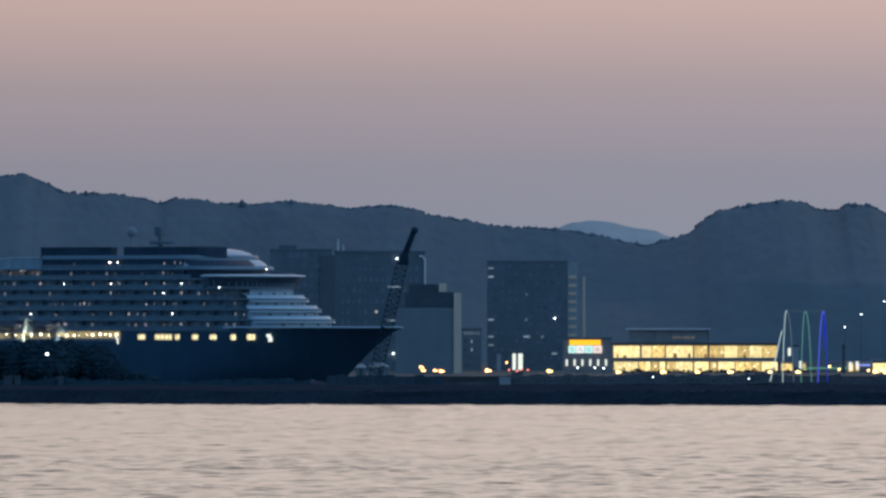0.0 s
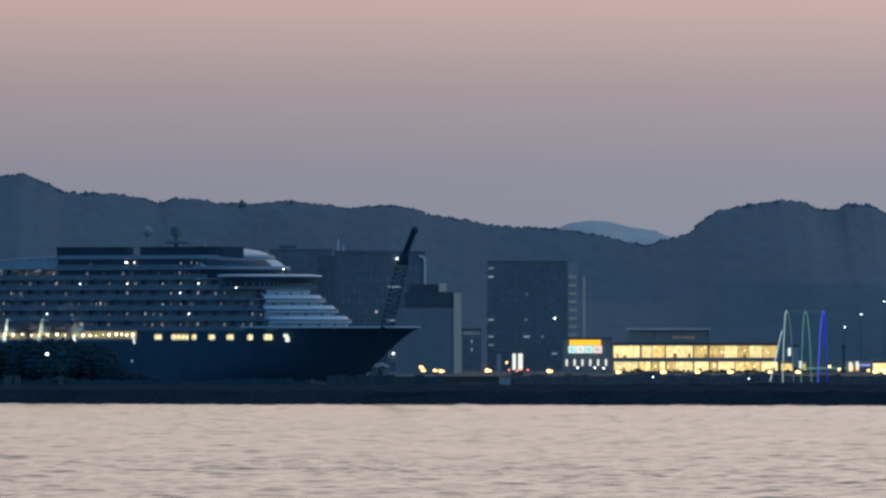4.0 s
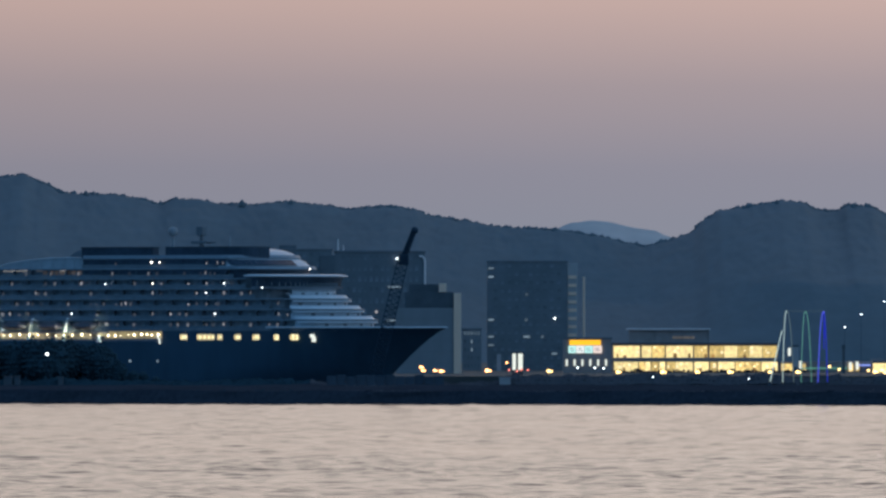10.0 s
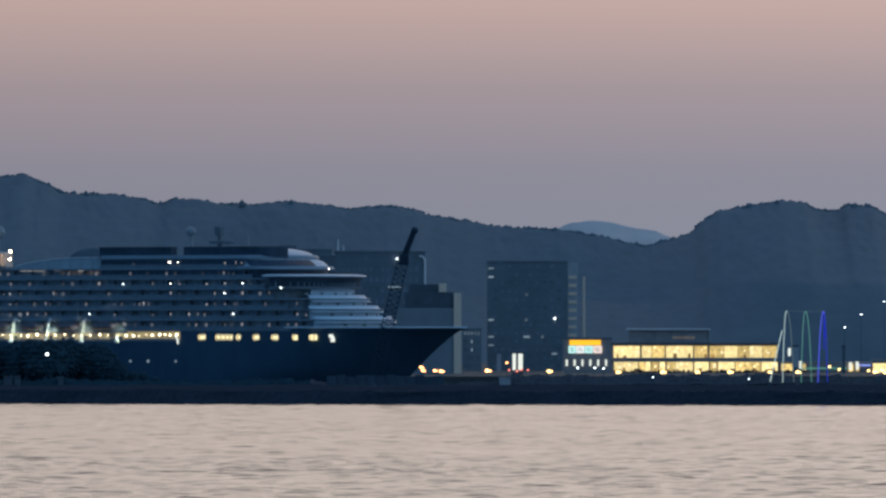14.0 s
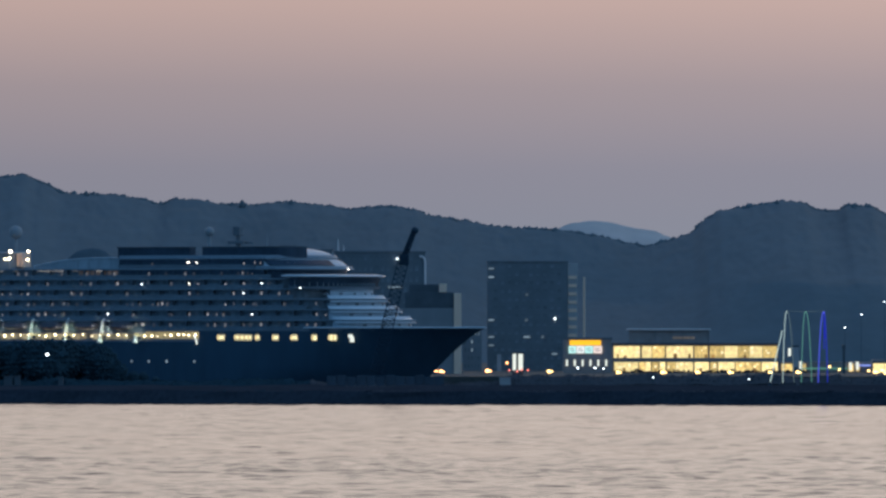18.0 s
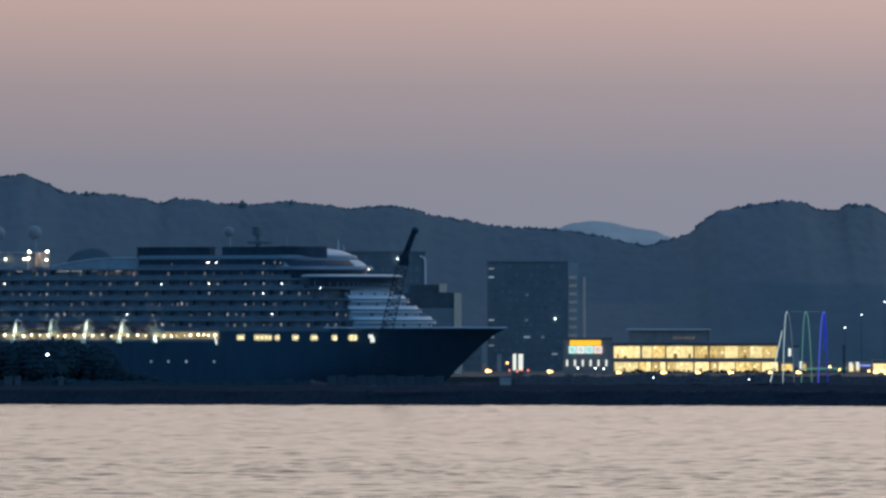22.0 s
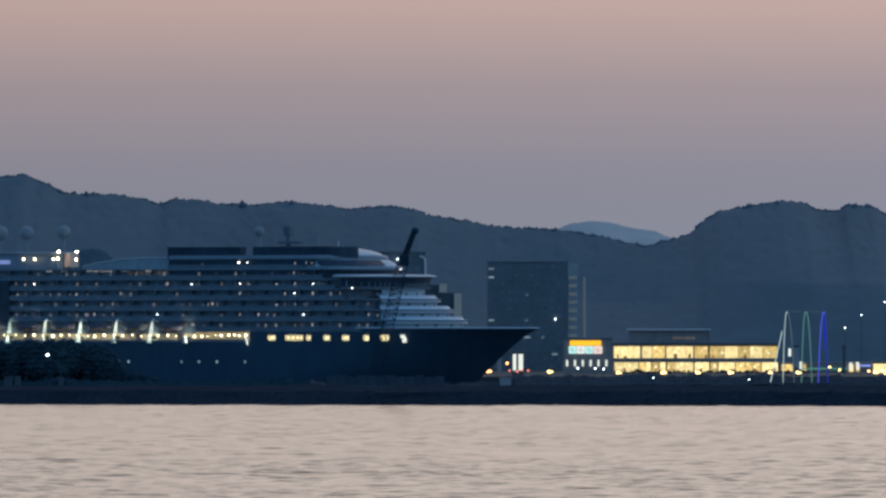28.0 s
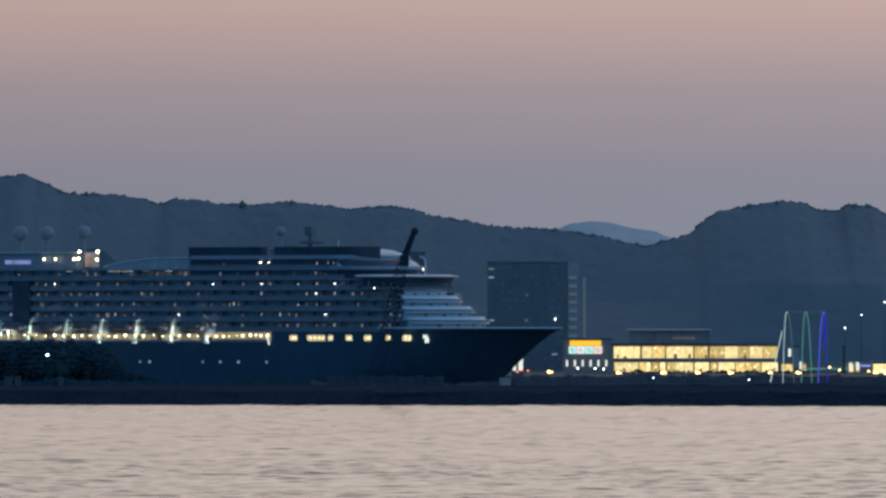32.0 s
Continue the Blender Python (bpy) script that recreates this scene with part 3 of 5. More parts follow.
AFT = -272.0
WHITE_FROM = [-1.57, -1.26, -0.92, -0.6, -0.37]
SIDE_END = [-41.17, -44.42, -48.95, -53.72, -57.06, -61.36, -66.86, -67.82]
for i in range(7):
    z0, z1 = DECK_Z[i], DECK_Z[i + 1]
    aft = AFT + 6 * i if i < 6 else -115.17
    front = TIPS[i]
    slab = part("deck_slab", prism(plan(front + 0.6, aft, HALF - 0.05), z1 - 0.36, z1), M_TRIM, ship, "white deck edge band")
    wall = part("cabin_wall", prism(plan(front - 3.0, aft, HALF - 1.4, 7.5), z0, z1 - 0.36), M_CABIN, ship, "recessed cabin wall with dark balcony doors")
    end = min(SIDE_END[i] - 0.5, front - 9.0)
    if i < 3:
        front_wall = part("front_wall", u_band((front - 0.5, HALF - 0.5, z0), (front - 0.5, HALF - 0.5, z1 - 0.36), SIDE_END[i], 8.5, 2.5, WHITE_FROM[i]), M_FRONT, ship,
                          "pale blue-grey curved front wall of a terrace deck")
        front_windows(front_wall, front - 0.5, HALF - 0.5, z0 + 1.3, 5)
        skirt = part("front_bulwark", u_band((front + 0.7, HALF, z1 - 0.95), (front - 1.2, HALF - 0.55, z1 + 0.85), SIDE_END[i] - 2.0, 8.5, 0.3, WHITE_FROM[i]), M_WHITE, ship,
                     "white outward-sloping bulwark round a terrace deck")
        part("bulwark_rail", u_band((front - 1.15, HALF - 0.5, z1 + 0.86), (front - 1.15, HALF - 0.5, z1 + 0.98), SIDE_END[i] - 2.0, 8.5, 0.2, WHITE_FROM[i]), M_FRONT, skirt)
    elif i < 5:
        front_wall = part("front_wall", u_band((front, HALF - 0.4, z0), (front, HALF - 0.4, z1 - 0.36), SIDE_END[i], 8.5, 2.5, WHITE_FROM[i]), M_FRONT, ship, "pale curved front wall below the bridge")
        front_windows(front_wall, front, HALF - 0.4, z0 + 1.25, 6)
    elif i == 5:
        part("front_glazing", prism(plan(front - 1.6, end, HALF - 0.5), z0, z1 - 0.36), M_GLASS_DARK, ship, "dark band of observation windows")
        part("front_bulwark", u_band((front + 0.6, HALF - 0.02, z1 - 0.3), (front + 0.1, HALF - 0.2, z1 + 0.55), -115.17), M_TRIM, ship, "pale rounded deck edge under the observation lounge")
    else:
        part("lounge_front", loft([(plan(-53.87, end, HALF - 0.4), z0), (plan(-54.11, end, HALF - 0.45), z0 + 0.6), (plan(-55.66, end, HALF - 0.7), z0 + 1.8),
                                   (plan(-57.65, end, HALF - 0.9), z1 - 0.36)]), M_WHITE, ship, "white raked front of the observation lounge")
        for k in range(13):
            a0, a1 = -1.57 + 1.74 * k / 13, -1.57 + 1.74 * (k + 0.95) / 13
            part("lounge_window_pane", raked_pane(a0, a1, (-53.9, HALF - 0.3, z0 + 0.75), (-56.1, HALF - 0.55, z0 + 2.3)), M_GLASS_DARK, ship)
        part("lounge_side_glazing", box(-69, -64.4, -HALF + 0.02, -HALF + 0.3, z0 + 0.85, z1 - 0.45), M_GLASS_DARK, ship, "dark side windows of the observation lounge")
        part("top_bulwark", u_band((front + 0.8, HALF - 0.3, z1), (front + 0.2, HALF - 0.5, z1 + 0.75), -115.17), M_TRIM, ship, "pale solid rail round the top deck")
    rail = bmesh.new()
    for side in (-1, 1):
        y = side * (HALF - 0.12)
        box_into(rail, aft, SIDE_END[i], y - 0.03, y + 0.03, z0 + 0.02, z0 + 1.05)
    part("balcony_glass", rail, M_BALCONY, ship)

for z0, z1, fore in ((33.85, 35.05, -63.9), (36.35, 37.9, -69.12)):
    x = -115.03
    while x < fore - 1:
        part("deck_window", box(x, min(x + 3.9, fore), -HALF + 0.25, -HALF + 0.45, z0, z1, 0.03), M_GLASS_DARK, ship)
        x += 4.0
# bridge: full-width wheelhouse with wings
part("bridge_roof", loft([(plan(-44.05, -55.4, 17.9, 8), 32.95), (plan(-42.98, -56, 18.4, 8), 33.2), (plan(-43.22, -56, 18.3, 8), 33.5), (plan(-45.01, -55.4, 17.0, 8), 33.75)]),
     M_WHITE, ship, "white overhanging bridge roof")
bridge = part("bridge_glazing", loft([(plan(-45.25, -53.75, 17.4, 8), 30.5), (plan(-44.17, -53.75, 17.7, 8), 32.95)]), M_GLASS_DARK, ship, "dark slanted bridge windows")
bridge_post = mesh_of("window_post", box(-0.05, 0.05, -0.06, 0.08, 0, 2.4), M_FRONT)
for k in range(25):
    a = -1.45 + 2.1 * math.sqrt(k / 24)
    post = new("window_post", bridge_post)
    post.parent = bridge
    post.matrix_basis = pose(-52.9 + 8 * math.cos(a), 17.6 * math.sin(a), 30.52, 0, 0, math.degrees(math.atan2(math.sin(a) / 17.6, math.cos(a) / 8)) + 90)
part("bridge_base", u_band((-44.77, 17.5, 29.75), (-44.29, 17.75, 30.5), -53.75, 8.0), M_TRIM, ship, "pale bridge front apron")
div_mesh = mesh_of("balcony_divider", box(-0.07, 0.07, -0.62, 0.62, 0, 2.36), M_BALCONY)
for i in range(6):
    x = SIDE_END[i] - 3.0
    while x > -198:
        piece("balcony_divider", div_mesh, ship, x, -HALF + 0.77, DECK_Z[i])
        x -= 6.3 if i else 9.45

# top houses
def top_house(x0, x1, z0, z1, y0, y1, name, label):
    part(name, box(x0, x1, y0, y1, z0, z1 - 0.3), M_GLASS_DARK, ship, label)
    part("roof_edge", box(x0 - 0.3, x1 + 0.3, y0 - 0.25, y1 + 0.25, z1 - 0.3, z1, 0.08), M_DARK_CLAD, ship)


top_house(-115.93, -90.63, 38.3, 41.4, -15.2, -12.5, "sports_deck_screen", "dark glazed screen house on the top deck")
dome_arc = [(-63.6 + 6.2 * math.cos(a), 13.2 * math.sin(a)) for a in (-1.5708 + 1.2 * k / 10 for k in range(11))]
side_arc = [(x, y) for x, y in [(-87.7, -13.2)] + dome_arc]
back_arc = [(x - 0.3, y * 0.97) for x, y in side_arc[::-1]]
part("lounge_screen", prism(side_arc + back_arc, 38.3, 41.1), M_GLASS_DARK, ship, "dark glazed screen round the observation dome")
part("roof_edge", prism([(x + 0.1, y * 1.015) for x, y in side_arc] + [(x - 1.2, y * 0.9) for x, y in side_arc[::-1]], 41.1, 41.4), M_DARK_CLAD, ship)
part("observation_dome", loft([(plan(tip, -75.0, half, 6.0), z) for z, tip, half in ((38.3, -57.6, 13.0), (39.0, -58.4, 12.8), (39.7, -59.7, 12.2),
     (40.3, -61.4, 11.2), (40.7, -63.4, 9.6), (40.95, -65.8, 7.4))]), M_WHITE, ship, "rounded pale dome over the observation lounge")

# sliding glass roof over the pool: a long low arch with a white rim
pool0, pool1 = -147.58, -116.16
span = pool1 - pool0
crown = [(pool0 + span * f, 36.2 + 2.3 * math.sin(1.95 * f) ** 0.8) for f in (0.0, 0.15, 0.3, 0.45, 0.6, 0.75, 0.9, 1.0)]
roof = bmesh.new()
near = [roof.verts.new((x, -13.2, z)) for x, z in crown] + [roof.verts.new((pool1, -13.2, 35.45)), roof.verts.new((pool0, -13.2, 35.45))]
far = [roof.verts.new((v.co.x, -4.0, v.co.z)) for v in near]
roof.faces.new(near)
roof.faces.new(far[::-1])
for k in range(len(near)):
    j = (k + 1) % len(near)
    roof.faces.new((near[k], far[k], far[j], near[j]))
bmesh.ops.recalc_face_normals(roof, faces=roof.faces)
part("pool_roof", roof, M_POOL, ship, "low arched glazed roof over the pool")
part("pool_rim", tube([(x, -13.3, z) for x, z in crown], 0.14, 6), M_WHITE, ship, "pale rim of the pool roof")
rib = mesh_of("roof_rib", box(-0.04, 0.04, -0.06, 0.05, 0, 2.2), M_POOL)
for k in range(1, 8):
    piece("roof_rib", rib, ship, pool0 + span * k / 8, -13.25, 35.5)

# lit funnel base and aft houses
part("funnel_base", box(-163.6, -155.3, -9, -5.5, 36, 40.0, 0.2), M_TAN, ship, "floodlit beige funnel base")
part("aft_lounge", box(-207.19, -157.63, -12, -5, 35.4, 39.9, 0.1), M_TRIM, ship)
part("aft_roof", box(-208.22, -156.81, -12.6, -4.6, 39.9, 40.2, 0.08), M_WHITE, ship, "pale flat roof edge of the aft lounge")
part("screen_strip", box(-183.18, -174.06, -12.75, -12.62, 36.9, 38.0), G_SCREEN, ship, "glowing blue-white deck screen")
part("stair_tower", box(-177.47, -171.61, -16.4, -13, 18.5, 32.4, 0.1), M_GLASS_DARK, ship, "dark glass lift tower")

for ux, zz, rr in ((-188.2, 44.0, 2.1), (-178.74, 44.0, 2.0), (-165.38, 44.2, 1.9), (-95.97, 44.0, 1.4)):
    stalk = part("radome", ball(rr, ux, 0, zz + 1.6, 3), M_RADOME, ship, "pale satellite dome", smooth=True)
    part("stalk", tube([(ux, 0, 38.3), (ux, 0, zz + 0.4)], 0.6, 10, 0.9), M_RADOME, stalk)
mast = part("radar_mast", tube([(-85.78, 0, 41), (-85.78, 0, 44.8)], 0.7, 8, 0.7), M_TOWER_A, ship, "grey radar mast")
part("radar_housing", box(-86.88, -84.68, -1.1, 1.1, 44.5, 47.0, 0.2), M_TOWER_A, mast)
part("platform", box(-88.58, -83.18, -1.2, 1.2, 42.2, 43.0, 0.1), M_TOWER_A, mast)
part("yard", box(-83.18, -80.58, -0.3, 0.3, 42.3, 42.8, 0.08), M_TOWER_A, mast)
part("whip_mast", tube([(-75.62, 0, 41), (-75.62, 0, 44.5)], 0.22, 6, 0.5), M_RADOME, ship)

# ---- promenade: lit back wall, lamps, davits and boats ----
PROM_END = -86.47
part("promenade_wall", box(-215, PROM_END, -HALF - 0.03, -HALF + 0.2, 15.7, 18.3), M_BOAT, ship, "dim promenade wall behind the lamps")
# glowing panels stand in for lamplight on the promenade's back wall
wall_glow = mesh_of("promenade_window", box(-0.95, 0.95, -0.05, 0.05, 0, 1.55, 0.04), G_PROM)
end_glow = mesh_of("promenade_window", box(-0.95, 0.95, -0.05, 0.05, 0, 1.95, 0.04), G_PROM_BRIGHT)
for k in range(62):
    x = PROM_END - 1.1 - 2.1 * k
    piece("promenade_window", end_glow if x > -104.85 else wall_glow, ship, x, -HALF - 0.06, 16.25 if x > -104.85 else 16.1 + 0.12 * math.sin(k * 2.1))
rail = bmesh.new()
for zz in (15.6, 16.05, 16.5):
    box_into(rail, -215, PROM_END, -HALF - 0.14, -HALF - 0.08, zz, zz + 0.07)
part("promenade_rail", rail, M_WHITE, ship)
lamp_mesh = mesh_of("promenade_lamp", ball(0.21, sub=2), G_LAMP, True)
for x in (-173.16, -168.91, -162.46, -159.24, -155.61, -152.81, -149.81, -143.2, -140.8, -137.41, -130.83, -127.45, -124.28,
          -133.86, -121.46, -146.91, -165.63, -118.34, -114.98, -112.01, -105.5, -102.94, -100.98, -98.32, -96.27, -93.61, -91.68, -89.99, -87.65, -178.01, -185.11, -191.23):
    lamp = piece("promenade_lamp", lamp_mesh, ship, x, -HALF - 0.3, 17.2 + 0.2 * math.sin(x * 3))
    size = 1.05 + 0.45 * math.sin(x * 7.3)
    lamp.scale = (size, size, size)


def lounge_window(x0, x1):
    w = part("lounge_window", box(x0, x1, -HALF - 0.05, -HALF + 0.2, 15.9, 17.42, 0.42), G_WINDOW, ship, "lit yellow lounge window in the hull")
    n = max(1, round((x1 - x0) / 1.7))
    for k in range(n):
        a = x0 + (x1 - x0) * k / n
        # amber strips added to make each window's light uneven
        part("amber_strip", box(a + 0.1, a + 0.55, -HALF - 0.09, -HALF - 0.06, 16.0, 17.3, 0.01), G_AMBER, w, "dimmer amber strip in the window's glow")
    for a, b in ((x0 - 0.15, x0), (x1, x1 + 0.15)):
        part("window_frame", box(a, b, -HALF - 0.1, -HALF + 0.1, 15.9, 17.6), M_HULL, w)


for x0, x1 in ((-80.04, -77.5), (-74, -67.98), (-66.81, -65.26), (-60.82, -58.69),
               (-54.45, -52.13), (-47.12, -45.39), (-41.37, -38.67)):
    lounge_window(x0, x1)
hatch = bmesh.new()
hx = -35.11
box_into(hatch, hx + 0.1, hx + 1.1, -HALF + 0.4, -HALF + 1.5, 16.6, 17.5)
box_into(hatch, hx + 0.75, hx + 1.35, -HALF + 0.38, -HALF + 1.52, 15.4, 16.9)
part("mooring_hatch", hatch, G_STRIP, ship, "floodlit white mooring opening")
gang = bmesh.new()
gx = -88.04
tube_into(gang, [(gx, -HALF - 0.4, 17.2), (gx + 0.8, -HALF - 0.4, 15.9), (gx + 1.0, -HALF - 0.4, 14.8)], 0.25, 8)
# the platform is no lamp; it glows in place of floodlight on it
part("ladder_platform", gang, G_STRIP, ship, "white ladder platform, its floodlight put in as glow")


def davit_mesh():
    """A curved lifeboat davit: two slim legs with cross-ties, a thick knuckle and a falling arm."""
    bm = bmesh.new()
    front = [(-0.2, 0, 0), (0.3, -0.2, 1.9), (0.8, -0.4, 3.4), (1.35, -0.8, 4.6), (2.0, -1.0, 5.2)]
    rear = [(0.75, 0, 0), (1.1, -0.3, 1.9), (1.4, -0.5, 3.2), (1.75, -0.8, 4.3), (2.1, -1.0, 5.0)]
    tube_into(bm, front, 0.22, 8, 1.0)
    tube_into(bm, rear, 0.12, 6, 1.0)
    for a, b in zip(front[1:4], rear[1:4]):
        tube_into(bm, [a, b], 0.07, 5)
    tube_into(bm, [(1.9, -0.95, 5.15), (2.9, -1.0, 5.05), (4.0, -1.0, 4.6)], 0.09, 6, 0.8)
    tube_into(bm, [(1.5, -0.85, 4.85), (2.3, -1.0, 5.3)], 0.32, 8)
    bmesh.ops.recalc_face_normals(bm, faces=bm.faces)
    return bm


def pedestal_mesh():
    """The floodlit foot of a davit: a flared pedestal with a hood on top."""
    bm = bmesh.new()
    tube_into(bm, [(0, 0, -1.1), (0.05, 0, -0.2), (0.12, -0.05, 0.9)], 0.85, 8, 0.35)
    box_into(bm, -0.5, 0.45, -0.5, 0.3, 0.75, 0.95)
    bmesh.ops.recalc_face_normals(bm, faces=bm.faces)
    return bm


def boat_mesh():
    bm = bmesh.new()
    rings = []
    for k in range(11):
        f = -1 + 2 * k / 10
        w = 1.7 * (1 - abs(f) ** 3.2) + 0.08
        keel = -1.3 + 0.7 * abs(f) ** 3
        rings.append([bm.verts.new((f * 4.3, y * w, z)) for y, z in ((-1, 0.2), (-0.8, keel * 0.6), (-0.2, keel), (0.2, keel), (0.8, keel * 0.6), (1, 0.2))])
    for a, b in zip(rings, rings[1:]):
        for k in range(5):
            bm.faces.new((a[k], a[k + 1], b[k + 1], b[k]))
        bm.faces.new((a[5], a[0], b[0], b[5]))
    bm.faces.new(rings[0][::-1])
    bm.faces.new(rings[-1])
    bmesh.ops.recalc_face_normals(bm, faces=bm.faces)
    return bm


davit = mesh_of("davit", davit_mesh(), M_DAVIT, True)
foot = mesh_of("davit_pedestal", pedestal_mesh(), M_DAVIT, True)


def aimed(bm):
    """Turns a floodlight's mesh from the y axis to point aft, up and inboard at the next davit."""
    turn = Vector((-0.74, 0.4, 0.56)).to_track_quat("Y", "Z").to_matrix()
    bmesh.ops.rotate(bm, verts=bm.verts, cent=(0, 0, 0), matrix=turn)
    return bm


case_bm = box(-0.5, 0.5, -0.2, 0, -0.32, 0.32)
for x0, x1, z0, z1 in ((-0.5, 0.5, 0.26, 0.32), (-0.5, 0.5, -0.32, -0.26), (-0.5, -0.44, -0.26, 0.26), (0.44, 0.5, -0.26, 0.26)):
    box_into(case_bm, x0, x1, 0, 0.22, z0, z1)
flood_case = mesh_of("floodlight", aimed(case_bm), M_DARK_CLAD)
flood_lens = mesh_of("floodlight_lens", aimed(box(-0.43, 0.43, 0.005, 0.03, -0.25, 0.25)), G_DAVIT)
flood_arm = mesh_of("floodlight_arm", tube([(0, 0, -0.1), (0, 1.6, -0.4)], 0.06, 6), M_DARK_CLAD)


def floodlight(parent, x, y, z):
    for name, me in (("floodlight", flood_case), ("floodlight_lens", flood_lens), ("floodlight_arm", flood_arm)):
        piece(name, me, parent, x, y, z)


boat_hull = mesh_of("lifeboat", boat_mesh(), M_BOAT, True)
canopy_bm = ball(1.0, sub=2)
for v in canopy_bm.verts:
    v.co = Vector((v.co.x * 4.05, v.co.y * 1.6, max(0, v.co.z) * 1.0 + 0.2))
boat_top = mesh_of("canopy", canopy_bm, M_BOAT_TOP, True)
for k in range(9):
    x = -121.7 - 12.64 * k
    d = piece("davit", davit, ship, x, -HALF + 0.2, 16.3)
    piece("davit_pedestal", foot, d, 0.2, -0.5, -0.1)
    floodlight(d, 3.3, -2.3, 0.4)
lone = piece("davit_pedestal", foot, ship, -108.86, -HALF - 0.3, 16.2)
floodlight(lone, 2.6, -1.6, 0.3)
for k in range(9):
    b = piece("lifeboat", boat_hull, ship, -121.7 - 12.64 * k + 8, -HALF - 0.6, 19.9)
    piece("canopy", boat_top, b, 0, 0, 0)

frame_bm = bmesh.new()
fx = -180.24
for dx in (-1.4, 1.4):
    tube_into(frame_bm, [(fx + dx, -HALF - 0.5, 16.2), (fx + dx * 0.8, -HALF - 0.6, 20.4)], 0.3, 8)
tube_into(frame_bm, [(fx - 1.2, -HALF - 0.6, 20.4), (fx + 1.2, -HALF - 0.6, 20.4)], 0.35, 8)
tube_into(frame_bm, [(fx - 1.2, -HALF - 0.6, 18.6), (fx + 1.0, -HALF - 0.6, 18.9)], 0.2, 8)
tender = part("tender_frame", frame_bm, M_DAVIT, ship, "floodlit white tender frame", smooth=True)
floodlight(tender, fx + 3.6, -HALF - 2.0, 17.2)
lido_pane = mesh_of("lido_window", box(-0.75, 0.75, -0.05, 0.05, 0, 1.7, 0.04), G_LIDO)
for k in range(7):
    piece("lido_window", lido_pane, ship, -117.09 - 2.05 * k, -HALF + 1.1, 33.2)
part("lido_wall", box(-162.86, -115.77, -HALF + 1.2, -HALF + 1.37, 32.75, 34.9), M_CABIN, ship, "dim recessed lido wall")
# balcony doors along the cabin walls
cabin_door = mesh_of("cabin_door", box(-0.8, 0.8, -0.05, 0.05, 0.05, 2.1), M_DOOR)
for i in range(6):
    x = SIDE_END[i] - 4.6
    while x > -192:
        piece("cabin_door", cabin_door, ship, x, -HALF + 1.36, DECK_Z[i])
        x -= 3.15

# ---- lit cabin doors and deck lamps ----
door_mesh = mesh_of("lit_cabin_door", box(-0.22, 0.22, -0.06, 0.06, 0.1, 0.85, 0.05), G_WARM_SOFT)
point_mesh = mesh_of("deck_lamp", ball(0.18, sub=2), G_DECK, True)
white_mesh = mesh_of("deck_lamp", ball(0.18, sub=2), G_LAMP_WHITE, True)


def lit_doors(deck, xs):
    for x in xs:
        door = piece("lit_cabin_door", door_mesh, ship, x, -HALF + 0.05, DECK_Z[deck] + 1.0)
        door.scale = (0.85 + 0.3 * math.sin(x * 5.1), 1, 0.8 + 0.3 * math.sin(x * 2.7))


def deck_lamps(mesh, spots):
    for x, z in spots:
        piece("deck_lamp", mesh, ship, x, -HALF - 0.2, z)


lit_doors(0, (-106.69, -96.46, -77.5, -70.89, -64.88, -48.85, -45.78, -106.1))
lit_doors(1, (-178.42, -168.91, -165.88, -156.83, -150.2, -144.2, -141.2, -137.81, -134.62, -109.84, -96.27, -89.99, -83.54,
              -80.43, -67.78, -45.58, -42.51))
lit_doors(2, (-181.26, -147.4, -134.62, -112.01, -110.03, -102.94, -99.6, -77.31, -74.39, -70.89, -67.59, -45.78))
lit_doors(3, (-168.51, -156.83, -153.82, -149.81, -147.59, -131.83, -89.99, -74.39, -70.89, -64.69, -55.4))
lit_doors(4, (-169.12, -165.88, -115.37, -86.87, -77.31, -70.89))
lit_doors(5, (-175.38, -71.28, -67.98))
lit_doors(6, (-103.14, -70.89, -67.02, -65.07))
deck_lamps(point_mesh, ((-90.39, 37.1), (-89.99, 37.1), (-87.26, 37.1), (-162.46, 31.4), (-89.8, 31.3), (-34.46, 35.1)))
deck_lamps(white_mesh, ((-106.69, 31.2), (-64.5, 31.3), (-70.89, 28.7), (-118.73, 23.0), (-67.78, 23.0), (-174.37, 20.2)))
piece("deck_lamp", white_mesh, ship, -49.39, -18.3, 30.1)
dim_door = mesh_of("lit_cabin_door", box(-0.32, 0.32, -0.06, 0.06, 0.1, 1.0, 0.05), G_CABIN_DIM)
cabins = random.Random(21)
for deck in range(6):
    x = SIDE_END[deck] - 5.0
    while x > -188:
        if cabins.random() < 0.28:
            piece("lit_cabin_door", dim_door, ship, x + cabins.uniform(-0.4, 0.4), -HALF + 0.05, DECK_Z[deck] + 0.75)
        x -= 3.15
pool_mesh = mesh_of("pool_lamp", box(-1.0, 1.0, -0.08, 0.08, 0, 0.09), G_POOL)
for x in (-157.43, -152.01, -142.8, -140.39, -137.81, -135.81, -130.44, -122.1):
    piece("pool_lamp", pool_mesh, ship, x, -HALF - 0.05, 34.8)
flood_mesh = mesh_of("funnel_floodlight", ball(0.26, sub=2), G_FLOOD, True)
for x, z in ((-156.21, 40.3), (-149.73, 40.3), (-156.58, 38.4), (-149.97, 38.1)):
    piece("funnel_floodlight", flood_mesh, ship, x, -13.2, z)
wall_lamp = mesh_of("wall_lamp", ball(0.34, sub=2), G_LAMP, True)
for x in (-158.12, -164.76, -168.79):
    piece("wall_lamp", wall_lamp, ship, x, -13.2, 38.25)
port_mesh = mesh_of("porthole", ball(0.42, sub=2), G_COOL, True)
